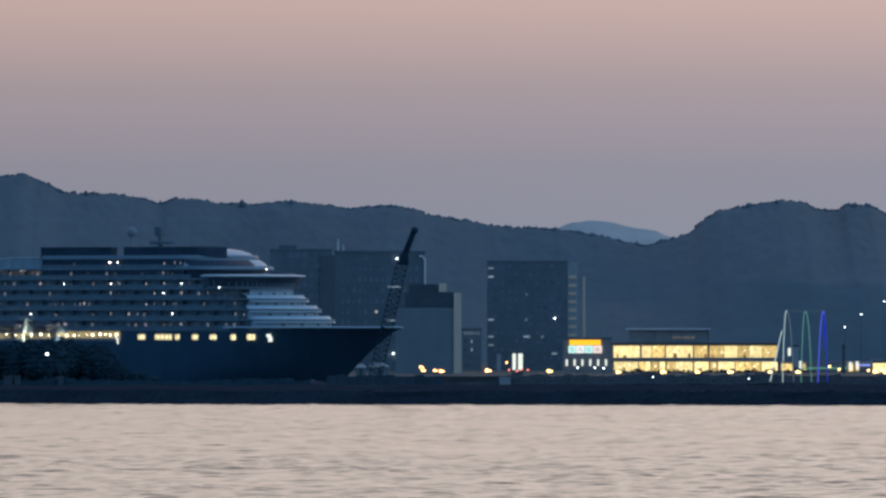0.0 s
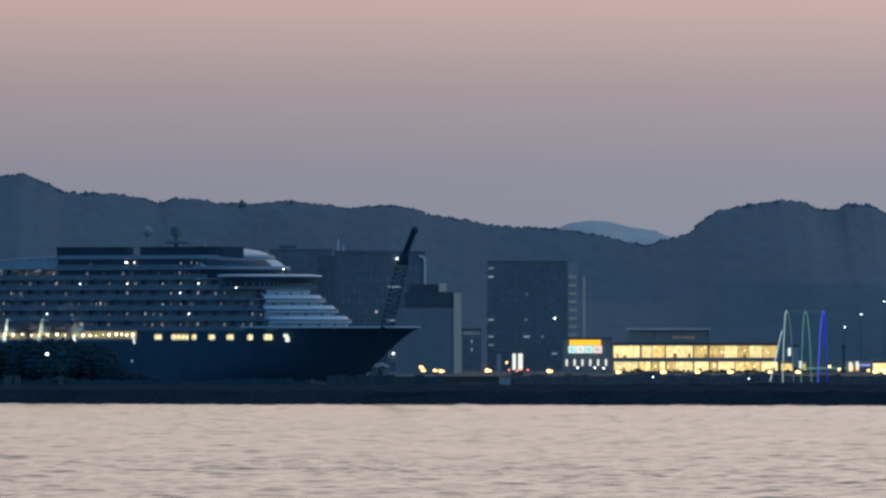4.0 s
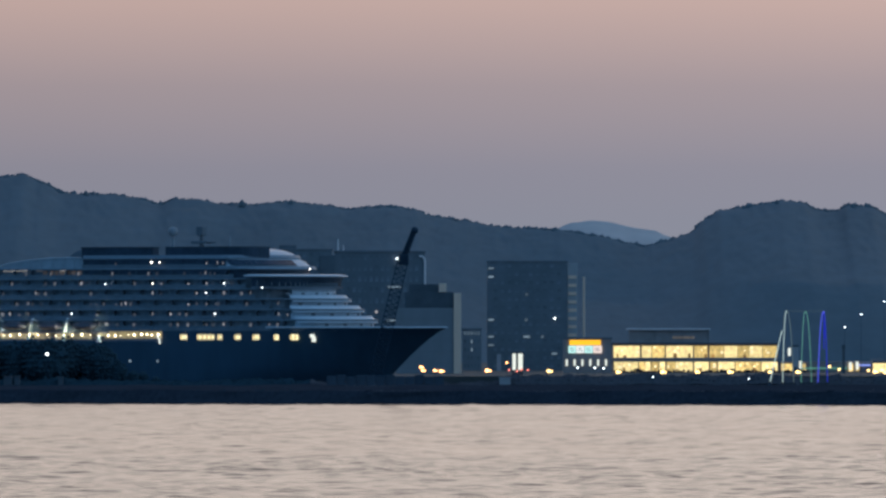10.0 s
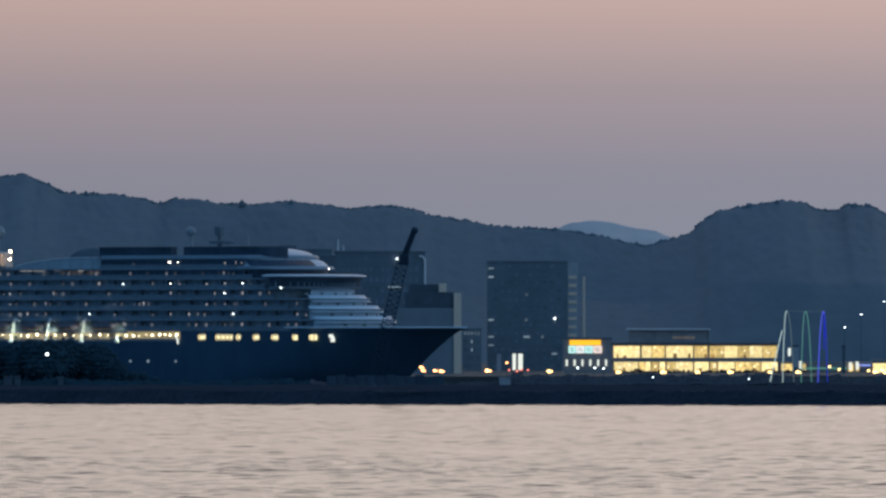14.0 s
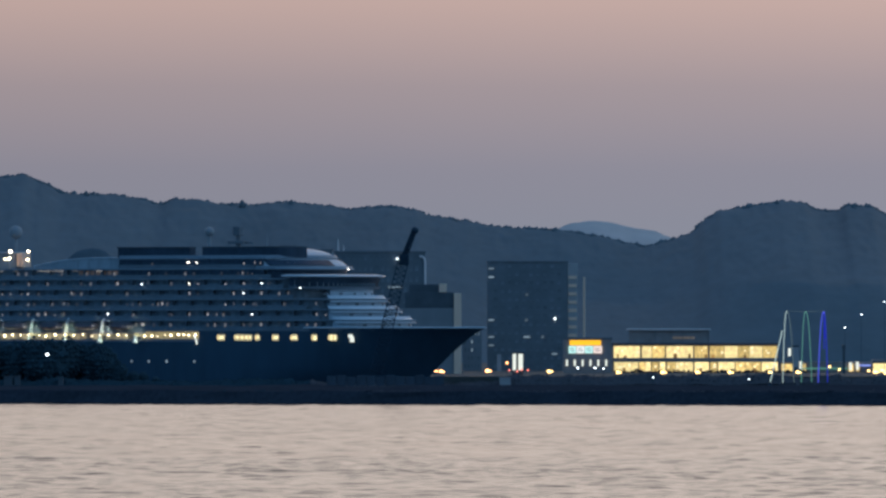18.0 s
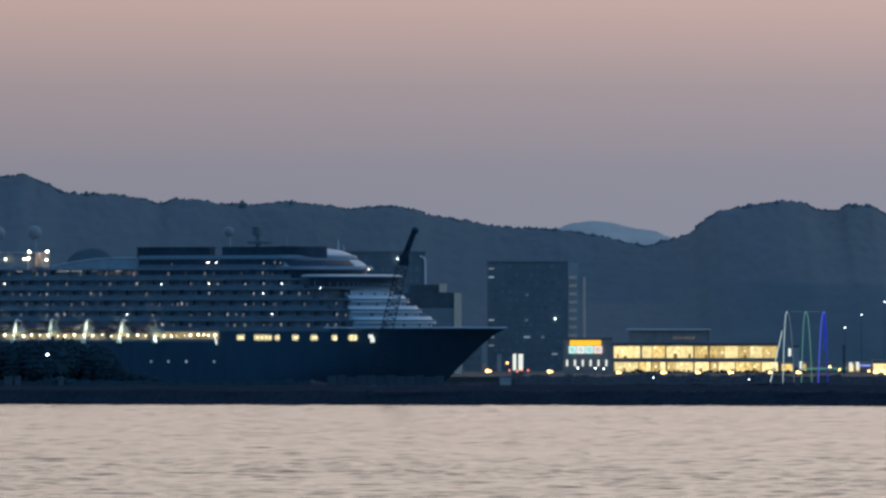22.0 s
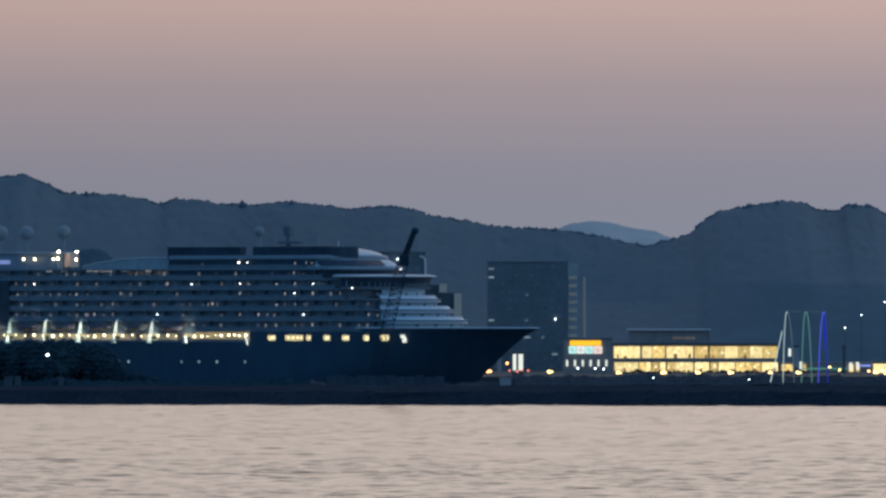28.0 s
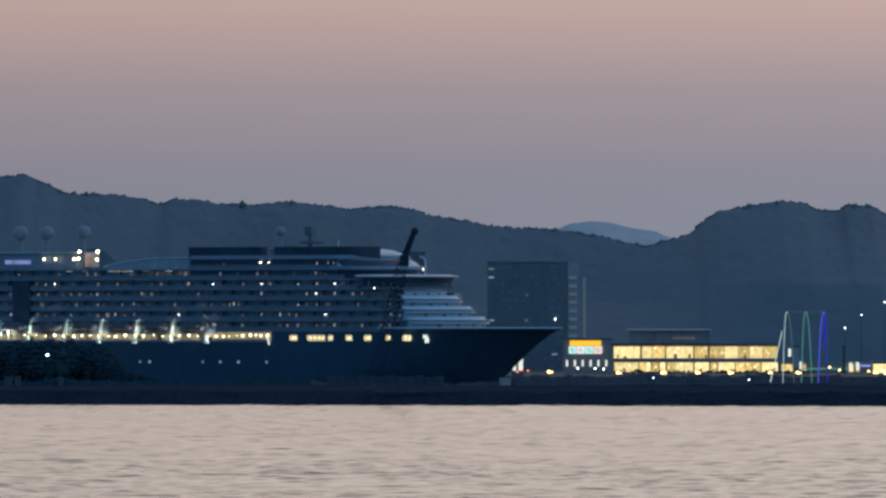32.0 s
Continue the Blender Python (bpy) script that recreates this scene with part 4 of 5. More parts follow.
for ux in (-132.62, -129.25, -110.63, -104.52, -98.22, -88.44):
    piece("porthole", port_mesh, ship, ux + 0.3, -HALF - 0.02, 10.1)

# ---- harbour mole in front of the ship ----
MOLE_Y = 2505.0


def rubble_mole():
    """A long rubble bank with a flat crest."""
    bm = bmesh.new()
    prof = ((-5, -1.5), (-4.3, 1.2), (-3.4, 2.7), (3, 3.4), (42, 3.6), (50, -1.5))
    prev = None
    for k in range(121):
        x = -420 + 7 * k
        ring = []
        for j, (dy, z) in enumerate(prof):
            n = noise.noise(Vector((x * 0.09, j * 1.3, 2.0)))
            skew = (-87 - 0.25 * x) * (0, 1, 1, 0.6, 0, 0)[j] if j else -88 - 0.25 * x
            ring.append(bm.verts.new((x, MOLE_Y + dy + n + skew, z + (0.5 * n if 0 < j < 5 else 0))))
        if prev:
            for a, b, c, d in zip(prev, prev[1:], ring[1:], ring):
                bm.faces.new((a, b, c, d))
        prev = ring
    bmesh.ops.recalc_face_normals(bm, faces=bm.faces)
    return bm


mole = solid("mole", rubble_mole(), M_STONE, "long dark rubble mole at the water's edge", "mole", "structure")
rng = random.Random(5)


def block_mesh(seed):
    bm = box(-0.8, 0.8, -0.7, 0.7, -0.6, 0.6)
    r = random.Random(seed)
    for v in bm.verts:
        v.co = Vector((v.co.x * r.uniform(0.7, 1.1), v.co.y * r.uniform(0.7, 1.1), v.co.z * r.uniform(0.7, 1.1)))
    bmesh.ops.bevel(bm, geom=bm.edges[:], offset=0.12, segments=1, affect="EDGES")
    return mesh_of("armour_stone", bm, M_STONE)


STONES = [block_mesh(s) for s in range(6)]
for k in range(260):
    ob = new("armour_stone", STONES[k % 6])
    ob.parent = mole
    f = rng.random()
    sx = rng.uniform(-112, 112)
    ob.matrix_basis = pose(sx, MOLE_Y - 91.0 - 0.25 * sx + 1.9 * f, -0.5 + 2.9 * f, rng.uniform(-8, 22), rng.uniform(-10, 10), rng.uniform(30, 54))

# concrete parapet panels along the crest, pale and streaked
panel = mesh_of("wall_panel", box(-1.05, 1.05, -0.3, 0.3, 0, 2.35, 0.06), M_CONCRETE)
parapet = thing("sea_wall", 0, MOLE_Y + 4, 3.3, "weathered concrete sea wall panels on the mole crest", "wall", kind="structure")
for k in range(12):
    x = -25.1 + 2.2 * k
    piece("wall_panel", panel, parapet, x, 0.3 * math.sin(k * 1.7), -0.1 + 0.25 * math.sin(k * 2.3))


def hut(x, w, h, label, wall=M_TOWER_A):
    t = thing("hut", x, MOLE_Y + 3, 3.3, label, "hut", "huts on the mole")
    part("wall", box(-w / 2, w / 2, 0, 2.2, -0.3, h, 0.04), wall, t)
    part("roof", box(-w / 2 - 0.15, w / 2 + 0.15, -0.2, 2.4, h, h + 0.18, 0.03), wall, t)
    part("door", box(w / 2, w / 2 + 0.05, 0.6, 1.5, 0, min(1.9, h - 0.3)), M_DARK_CLAD, t)


hut(13.95, 2.5, 1.75, "small pale concrete hut on the mole", M_CORE)
hut(-97.84, 1.9, 2.1, "grey box hut at the foot of the trees", M_DARK_CLAD)
hut(-95.81, 1.3, 2.1, "grey box hut at the foot of the trees", M_DARK_CLAD)
hut(-86.03, 1.1, 1.9, "narrow grey box hut at the foot of the trees", M_DARK_CLAD)

# a pale upright of unknown kind, shaped as a panel on posts
board = thing("quay_upright", 16.05, 3200, 2.2, "grey upright panel on two posts on the quay", "sign")
part("panel", box(-0.6, 0.6, -0.06, 0.06, 1.3, 6.05, 0.03), M_CORE, board)
part("post", box(-0.5, -0.38, 0.07, 0.17, -0.2, 5.8), M_POLE, board)
part("post", box(0.38, 0.5, 0.07, 0.17, -0.2, 5.8), M_POLE, board)

# bushes along the mole and the wooded knoll at its west end
def bush_top(x):
    lump = noise.noise(Vector((x * 0.12, 3.3, 1.0))) + 0.5 * noise.noise(Vector((x * 0.5, 1.3, 4.0)))
    return 4.95 + 0.9 * lump + (0.5 if x > 14 else -0.9 if x > -34 else -0.3)


def bush_bank(x0, x1, y, material, count, label):
    """A continuous lumpy bank of bushes, with leaf clumps half sunk into it."""
    n, rows = int((x1 - x0) / 0.5), 9
    verts, faces = [], []
    for i in range(n + 1):
        x = x0 + (x1 - x0) * i / n
        top = bush_top(x)
        for j in range(rows + 1):
            f = j / rows
            rise = math.sin(math.pi * min(1.0, 0.05 + f * 0.95)) ** 0.6
            p = Vector((x * 0.8, j * 0.9, 2.0))
            verts.append((x + 0.15 * noise.noise(p * 2), y + 9 * f + 0.5 * noise.noise(p), 2.6 + (top - 2.6) * rise + 0.35 * noise.noise(p * 1.3) * rise))
    for i in range(n):
        for j in range(rows):
            a = i * (rows + 1) + j
            faces.append((a, a + rows + 1, a + rows + 2, a + 1))
    base = len(verts)
    for k in range(count):
        spot = verts[rng.randrange((n + 1) * (rows + 1))]
        r = rng.uniform(0.15, 0.36)
        vs, fs = CLUMPS[k % 6]
        verts += [(spot[0] + v[0] * r, spot[1] + v[1] * r, spot[2] + v[2] * r) for v in vs]
        faces += [tuple(base + i for i in f) for f in fs]
        base += len(vs)
    me = bpy.data.meshes.new("bushes")
    me.from_pydata(verts, [], faces)
    me.materials.append(material)
    me.shade_smooth()
    return tagged(new("bushes", me), label, "bushes", kind="stuff")


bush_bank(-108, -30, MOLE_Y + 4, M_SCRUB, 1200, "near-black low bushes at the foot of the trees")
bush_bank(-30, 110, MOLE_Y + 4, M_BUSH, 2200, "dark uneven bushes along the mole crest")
scrub = []
for k in range(5200):
    x, f = rng.uniform(-112, 112), rng.random()
    y0, y1 = MOLE_Y - 90 - 0.25 * x, MOLE_Y + 4
    scrub.append((x, y0 + (y1 - y0) * f, 2.4 + 0.8 * f + rng.uniform(-0.1, 0.15), rng.uniform(0.25, 0.5)))
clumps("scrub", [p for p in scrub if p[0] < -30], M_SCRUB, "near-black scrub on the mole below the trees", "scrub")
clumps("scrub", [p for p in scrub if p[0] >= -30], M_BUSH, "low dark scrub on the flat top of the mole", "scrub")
KNOLL = ((-121.49, 12.98), (-108.62, 13.75), (-98.32, 13.49), (-90.6, 14.27), (-85.45, 14.01),
         (-80.3, 13.36), (-77.47, 12.72), (-74.51, 9.38), (-71.3, 6.8), (-62.29, 4.74))


def knoll_tree(x, h, label):
    t = thing("tree", x, 2533 + rng.uniform(0, 10), 3.2, label, "tree", "trees on the mole")
    tr = bmesh.new()
    tube_into(tr, [(0, 0, -0.4), (0.1, 0, h * 0.35), (-0.1, 0, h * 0.75)], 0.28, 7, 0.4)
    for a in range(4):
        dx = math.cos(a * 1.7) * h * 0.22
        tube_into(tr, [(0, 0, h * (0.35 + 0.08 * a)), (dx, math.sin(a * 1.7) * 0.8, h * (0.6 + 0.07 * a))], 0.12, 5, 0.5)
    part("trunk", tr, M_STEEL, t)
    bm = bmesh.new()
    bmesh.ops.create_icosphere(bm, subdivisions=3, radius=1.0)
    seed = Vector((x * 0.7, 3.0, 1.0))
    shell = []
    for v in bm.verts:
        lump = 1 + 0.3 * noise.noise(v.co * 1.9 + seed) + 0.12 * noise.noise(v.co * 6.0 + seed)
        shell.append(Vector((v.co.x * lump * h * 0.36, v.co.y * lump * h * 0.36, v.co.z * lump * h * 0.46)))
    verts = [tuple(p * 0.8 + Vector((0, 0, h * 0.51))) for p in shell]
    faces = [tuple(v.index for v in f.verts) for f in bm.faces]
    bm.free()
    base = len(verts)
    for k in range(330):
        p = shell[rng.randrange(len(shell))] * rng.uniform(0.72, 0.98) + Vector((0, 0, h * 0.51))
        r = rng.uniform(0.22, 0.34) + 0.025 * h
        vs, fs = CLUMPS[k % 6]
        verts += [(p.x + v[0] * r, p.y + v[1] * r, p.z + v[2] * r * 0.8) for v in vs]
        faces += [tuple(base + i for i in f) for f in fs]
        base += len(vs)
    me = bpy.data.meshes.new("crown")
    me.from_pydata(verts, [], faces)
    me.materials.append(M_LEAF)
    me.shade_smooth()
    ob = new("crown", me)
    ob.parent = t


for k in range(34):
    x = -116.34 + 2.4 * k + rng.uniform(-0.6, 0.6)
    h = curve_height(KNOLL, x) - 3.1 - rng.uniform(0, 0.5)
    if h > 2:
        knoll_tree(x, h, "dark broadleaf tree on the mole")


def lamp_post(name, x, y, z0, z1, glow_mat, r, label, head=True, group="street lamps"):
    t = thing(name, x, y, z0, label, "lamp", group)
    part("pole", tube([(0, 0, 0), (0, 0, z1 - z0 - 0.1)], 0.055, 6, 0.7), M_STEEL, t)
    part("lamp_head", ball(r, 0, -0.2, z1 - z0, 2, 0.85), glow_mat, t, smooth=True)
    if r > 0.4:
        part("lamp_head", ball(r * 0.55, r * 1.5, -0.2, z1 - z0 - 0.1, 2), glow_mat, t, smooth=True)
        part("lamp_arm", tube([(0, 0, z1 - z0 - 0.25), (r * 1.5, -0.1, z1 - z0 - 0.15)], 0.05, 6), M_STEEL, t)
    return t


lamp_post("street_lamp", -88.96, 2506.5, 3.0, 10.42, G_LAMP_WHITE, 0.31, "white lamp on a pole in front of the dark trees")

# ---- harbour crane on the mole ----
crane = thing("harbour_crane", -15.3, 2516, 3.4, "dark steel harbour crane with a raised jib", "crane")
part("carriage", box(-2.2, 2.2, -2, 2, -0.2, 2.2, 0.15), M_STEEL, crane)


def lattice(a, b, wa, wb, bays, chord=0.16, brace=0.1):
    bm = bmesh.new()
    a, b = Vector(a), Vector(b)
    d = (b - a).normalized()
    side = Vector((0, 1, 0)).cross(d).normalized()
    fw = Vector((0, 1, 0))
    corners = []
    for k in range(bays + 1):
        f = k / bays
        w = wa + (wb - wa) * f
        p = a + (b - a) * f
        corners.append([p + side * w * sx + fw * w * sy for sx, sy in ((-1, -1), (1, -1), (1, 1), (-1, 1))])
    for k in range(bays):
        for c in range(4):
            tube_into(bm, [corners[k][c], corners[k + 1][c]], chord, 5)
            tube_into(bm, [corners[k][c], corners[k + 1][(c + 1) % 4]], brace, 4)
            tube_into(bm, [corners[k][c], corners[k][(c + 1) % 4]], brace, 4)
    return bm


kx, kz = 6.37, 28.53
tx, tz = 8.8, 34.91
part("tower", lattice((0, 0, 2), (kx, 0, kz), 1.4, 1.15, 22, 0.11, 0.065), M_MAST, crane, "dark lattice crane tower")
part("jib", lattice((kx, 0, kz), (tx, 0, tz), 0.65, 0.5, 6, 0.12, 0.08), M_STEEL, crane, "dark raised crane jib")
part("jib_core", tube([(kx - 0.3, 0, kz - 0.5), (tx, 0, tz)], 0.48, 8, 0.85), M_STEEL, crane)
part("jib_head", ball(0.85, tx + 0.1, 0, tz, 2), M_STEEL, crane, smooth=True)
part("cab", box(kx - 0.9, kx + 1.2, -1, 1, kz - 1.4, kz + 1.0, 0.2), M_MAST, crane)

# ---- town behind the ship ----
def tower(name, x0, x1, y, depth, z1, material, label, floors, cols, lit=(), win_w=0.55, win_h=0.5, margin=0.06, z0=2.2):
    t = thing(name, (x0 + x1) / 2, y, z0, label, "building")
    w = x1 - x0
    part("wall", box(-w / 2, w / 2, 0, depth, -0.5, z1 - z0), material, t)
    part("roof", box(-w / 2 - 0.25, w / 2 + 0.25, -0.25, depth + 0.25, z1 - z0, z1 - z0 + 0.5, 0.08), material, t)
    if floors:
        fh, cw = (z1 - z0) / floors, w * (1 - 2 * margin) / cols
        pane = mesh_of("window", box(-cw * win_w / 2, cw * win_w / 2, -0.05, 0.06, -fh * win_h / 2, fh * win_h / 2), M_WIN_DARK)
        warm = mesh_of("window", box(-cw * win_w / 2, cw * win_w / 2, -0.08, 0.06, -fh * win_h / 2, fh * win_h / 2), G_COOL)
        sill = mesh_of("sill", box(-w / 2 + 0.1, w / 2 - 0.1, -0.04, 0.0, -0.08, 0.08), material)
        for i in range(floors):
            piece("sill", sill, t, 0, 0, fh * i + fh * 0.12)
            for j in range(cols):
                on = (i, j) in lit
                piece("window", warm if on else pane, t, -w / 2 + w * margin + cw * (j + 0.5), 0, fh * (i + 0.55))
    return t


def lights(parent, mesh, spots):
    for x, y, z in spots:
        piece("lamp", mesh, parent, x, y, z)


ab = tower("apartment_block", -54.57, -34.96, 3520, 14, 40.06, M_TOWER_C, "dark unlit apartment block behind the ship's bow", 12, 8)
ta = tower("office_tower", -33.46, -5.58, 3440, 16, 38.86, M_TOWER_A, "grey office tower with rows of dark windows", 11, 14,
           ((2, 10),))
part("stair_tower", box(5.9, 10.9, -0.6, 9, -0.4, 36.26, 0.1), M_TOWER_D, ab, "darker windowless stair tower")
part("roof_plant", box(-7.0, -1.5, 3, 9, 38.16, 39.46, 0.1), M_TOWER_D, ab)
lamp_small = mesh_of("roof_lamp", ball(0.3, sub=2), G_LAMP_WHITE, True)
piece("roof_lamp", lamp_small, ta, 5.4, -1.0, 34.75)
piece("roof_lamp", lamp_small, ta, 4.18, -1.0, 5.47)
ledge = mesh_of("lit_ledge", box(-2.2, 2.2, -0.3, 0.1, -0.25, 0.25), G_COOL)
piece("lit_ledge", ledge, ta, 4.36, -0.3, 15.75)
piece("lit_ledge", ledge, ta, 4.71, -0.3, 26.03)
room = mesh_of("lit_room", ball(0.5, sub=2), G_WARM_SOFT, True)
piece("lit_room", room, ta, -1.05, -0.1, 18.36)
part("plant_room", box(-13.5, 8, 3, 12, 36.6, 37.3, 0.1), M_DARK_CLAD, ta)
part("aerial", tube([(-12.9, 5, 36.6), (-12.9, 5, 40.8)], 0.3, 6, 0.5), M_PALE, ta, "pale roof aerial")
part("aerial", tube([(-11.2, 5, 36.6), (-11.2, 5, 39.1)], 0.25, 6, 0.5), M_PALE, ta)
part("edge_pipe", tube([(12.2, -0.4, 35.5), (13.2, -0.4, 35.4), (13.8, -0.4, 34.7), (13.95, -0.4, 33.5), (13.95, -0.4, 26.8)], 0.3, 8), M_PALE, ta, "pale rounded edge pipe")
tb = thing("ferry_hall", -5.02, 3300, 2.2, "grey panel-walled hall with a pale corner pillar", "building")
hb = 19.44
part("wall", box(-9.03, 8.19, 0, 16, -0.4, hb), M_TOWER_B, tb)
part("upper_storey", box(-6.35, 8.19, 0.6, 15, hb, 24.12, 0.1), M_DARK_CLAD, tb, "dark clad upper storey")
part("plant_room", box(-5.02, 3.68, 2, 12, 24.12, 26.46, 0.1), M_DARK_CLAD, tb)
part("roof_box", box(3.85, 6.02, 0.4, 5, 24.12, 26.67, 0.06), M_TAN, tb)
part("pillar", box(8.19, 10.37, -0.5, 3, -0.4, 23.79, 0.08), M_TAN, tb, "pale plaster corner pillar")
for k in range(1, 6):
    part("panel_joint", box(-9.03, 8.19, -0.05, 0.02, hb * k / 6 - 0.012, hb * k / 6 + 0.012), M_DARK_CLAD, tb)

tc = tower("high_rise", 13.83, 39.01, 3500, 18, 36.21, M_TOWER_C, "dark high-rise block with a few lit windows", 13, 10,
           (), 0.5, 0.4)
part("stair_core", box(12.59, 15.78, 1, 9, -0.4, 33.66, 0.08), M_CORE, tc, "paler stair core with landings")
landing = mesh_of("landing", box(-1.3, 1.3, -0.3, 0.1, -0.5, 0.5), M_TAN)
for k in range(12):
    piece("landing", landing, tc, 14.19, 1, 0.7 + 2.6 * k)
part("lift_shaft", box(17.5, 18.2, 1, 6, -0.4, 29.4, 0.08), M_TAN, tc, "pale narrow lift shaft")
strip = mesh_of("balcony_light", box(-0.9, 0.9, -0.2, 0.1, -0.3, 0.3), G_COOL)
for z in (32.06, 29.4, 15.92, 10.6, 7.94):
    piece("balcony_light", strip, tc, -11.35, 0, z)
piece("balcony_light", strip, tc, 8.51, 0, 5.28)
piece("balcony_light", strip, tc, -0.35, 0, 10.6)
dim = mesh_of("lit_window", box(-0.5, 0.5, -0.12, 0.1, -0.45, 0.45), G_DIM)
for ux, z in ((-0.18, 23.9), (-0.35, 15.92),
                (4.79, 10.6), (0.53, 10.6)):
    piece("lit_window", dim, tc, ux, 0, z)
small = mesh_of("room_lamp", ball(0.26, sub=2), G_LAMP_WHITE, True)
piece("room_lamp", small, tc, 8.69, -0.2, 16.28)
tower("low_office", 5.99, 11.99, 3480, 8, 15.1, M_TOWER_B, "low grey office with a lit top row", 5, 5, ((4, 0), (4, 1), (4, 2), (4, 3), (4, 4), (3, 2), (2, 2)), 0.4, 0.4)

# sign-fronted hall
sh = thing("sign_hall", 42.98, 3340, 2.2, "low grey hall with a glowing orange and white sign", "building")
part("wall", box(-6.94, 7.45, 0, 14, -0.4, 10.34), M_BRICK_BROWN, sh)
part("parapet", box(-7.11, 7.62, -0.2, 0.3, 10, 10.68), M_TOWER_A, sh)
part("sign_band", box(-5.08, 4.23, -0.45, -0.2, 8.31, 9.83, 0.05), G_SIGN, sh, "glowing orange sign band")
for x0, x1, mat in ((-5.41, -3.21, G_CYAN), (-3.05, -0.68, G_WHITE), (-0.51, 1.86, G_CYAN), (2.03, 4.57, G_PINK)):
    panel_ob = part("sign_panel", box(x0, x1, -0.45, -0.2, 5.94, 8.14, 0.05), mat, sh)
    for k in range(2):
        part("text_bar", box(x0 + 0.5, x1 - 0.4 - 0.3 * k, -0.48, -0.44, 6.6 + 0.65 * k, 6.8 + 0.65 * k), M_TOWER_B, panel_ob)
post = mesh_of("wall_light", box(-0.28, 0.28, -0.3, 0, -0.95, 0.95), G_STRIP)
for k in range(6):
    piece("wall_light", post, sh, -5.92 + k * 2.35, 0, 3.07)

# two-storey glass terminal
te = thing("terminal", 75.93, 3360, 2.2, "two-storey glass-fronted terminal glowing with warm light", "building")
tx0, tx1 = -24.85, 24.85
f1a, f1b, f2a, f2b = 0.26, 3.24, 4.52, 7.92
part("wall", box(tx0, tx1, 0.3, 22, -0.4, f2b + 1.0), M_BRICK_BROWN, te)
part("floor_band", box(tx0 - 0.2, tx1 + 0.2, -0.3, 0.35, f1b, f2a, 0.05), M_BRICK_BROWN, te, "dark band between the storeys")
part("roof", box(tx0 - 0.5, tx1 + 0.5, -0.8, 22.5, f2b + 0.5, f2b + 1.1, 0.08), M_DARK_CLAD, te)
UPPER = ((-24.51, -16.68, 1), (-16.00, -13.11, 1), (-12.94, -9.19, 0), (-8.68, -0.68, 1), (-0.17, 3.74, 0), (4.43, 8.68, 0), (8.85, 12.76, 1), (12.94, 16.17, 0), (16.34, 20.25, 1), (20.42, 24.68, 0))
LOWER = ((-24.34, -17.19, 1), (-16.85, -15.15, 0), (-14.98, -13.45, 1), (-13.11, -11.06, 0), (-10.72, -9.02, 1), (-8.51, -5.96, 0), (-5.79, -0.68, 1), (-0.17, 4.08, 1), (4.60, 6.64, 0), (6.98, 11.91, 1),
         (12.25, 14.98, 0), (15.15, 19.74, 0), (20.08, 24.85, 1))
inside = random.Random(8)
shop_lamp = [mesh_of("ceiling_lamp", ball(r, sub=2), G_SHOP_LAMP, True) for r in (0.2, 0.32)]
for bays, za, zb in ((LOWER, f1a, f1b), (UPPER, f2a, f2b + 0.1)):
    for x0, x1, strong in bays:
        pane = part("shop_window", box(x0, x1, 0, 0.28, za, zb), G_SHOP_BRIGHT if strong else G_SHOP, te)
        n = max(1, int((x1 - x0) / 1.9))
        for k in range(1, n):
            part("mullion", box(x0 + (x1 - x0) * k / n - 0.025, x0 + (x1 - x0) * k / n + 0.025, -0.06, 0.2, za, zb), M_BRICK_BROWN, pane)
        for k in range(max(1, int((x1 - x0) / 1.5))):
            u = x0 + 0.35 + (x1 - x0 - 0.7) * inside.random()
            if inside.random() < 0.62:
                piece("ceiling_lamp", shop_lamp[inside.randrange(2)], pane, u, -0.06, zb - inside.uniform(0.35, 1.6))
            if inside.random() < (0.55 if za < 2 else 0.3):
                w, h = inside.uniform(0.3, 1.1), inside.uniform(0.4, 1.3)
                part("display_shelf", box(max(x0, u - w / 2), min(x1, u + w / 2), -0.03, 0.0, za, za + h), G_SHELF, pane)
            # bright patches added at random to make the window glow uneven
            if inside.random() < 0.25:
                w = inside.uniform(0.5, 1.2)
                part("bright_patch", box(max(x0, u - w / 2), min(x1, u + w / 2), -0.04, 0.0, za + 1.2, za + 1.2 + inside.uniform(0.5, 1.1)), G_SHOP_PALE, pane)
for x in (-19.91, -11.91, -3.74, 4.08):
    part("canopy_post", box(x - 0.05, x + 0.05, 4.4, 4.6, f2b + 1.1, 12.86), M_TOWER_A, te)
upper = part("upper_storey", box(-19.6, 4.4, 4.7, 15.5, f2b + 1.1, 12.86), M_BRICK_BROWN, te, "set-back dim upper storey")
for k in range(7):
    part("clerestory_window", box(-6.6 + 0.95 * k, -5.8 + 0.95 * k, 4.62, 4.75, 10.2, 10.9), G_CLERESTORY, upper)
part("canopy_roof", box(-20.43, 4.77, 3.6, 16.4, 12.86, 13.29), M_PALE, te, "pale thin roof canopy")

# low clipped planting at the foot of the terminal glass
hedge_places = []
for k in range(700):
    x = rng.uniform(51.29, 111.41)
    lump = noise.noise(Vector((x * 0.35, 8.1, 2.0)))
    hedge_places.append((x, 3352 + rng.uniform(-1, 1), rng.uniform(2.2, 2.9 + 0.9 * lump), rng.uniform(0.2, 0.42)))
clumps("hedge", hedge_places, M_BUSH, "uneven dark planting before the lit terminal", "hedge")


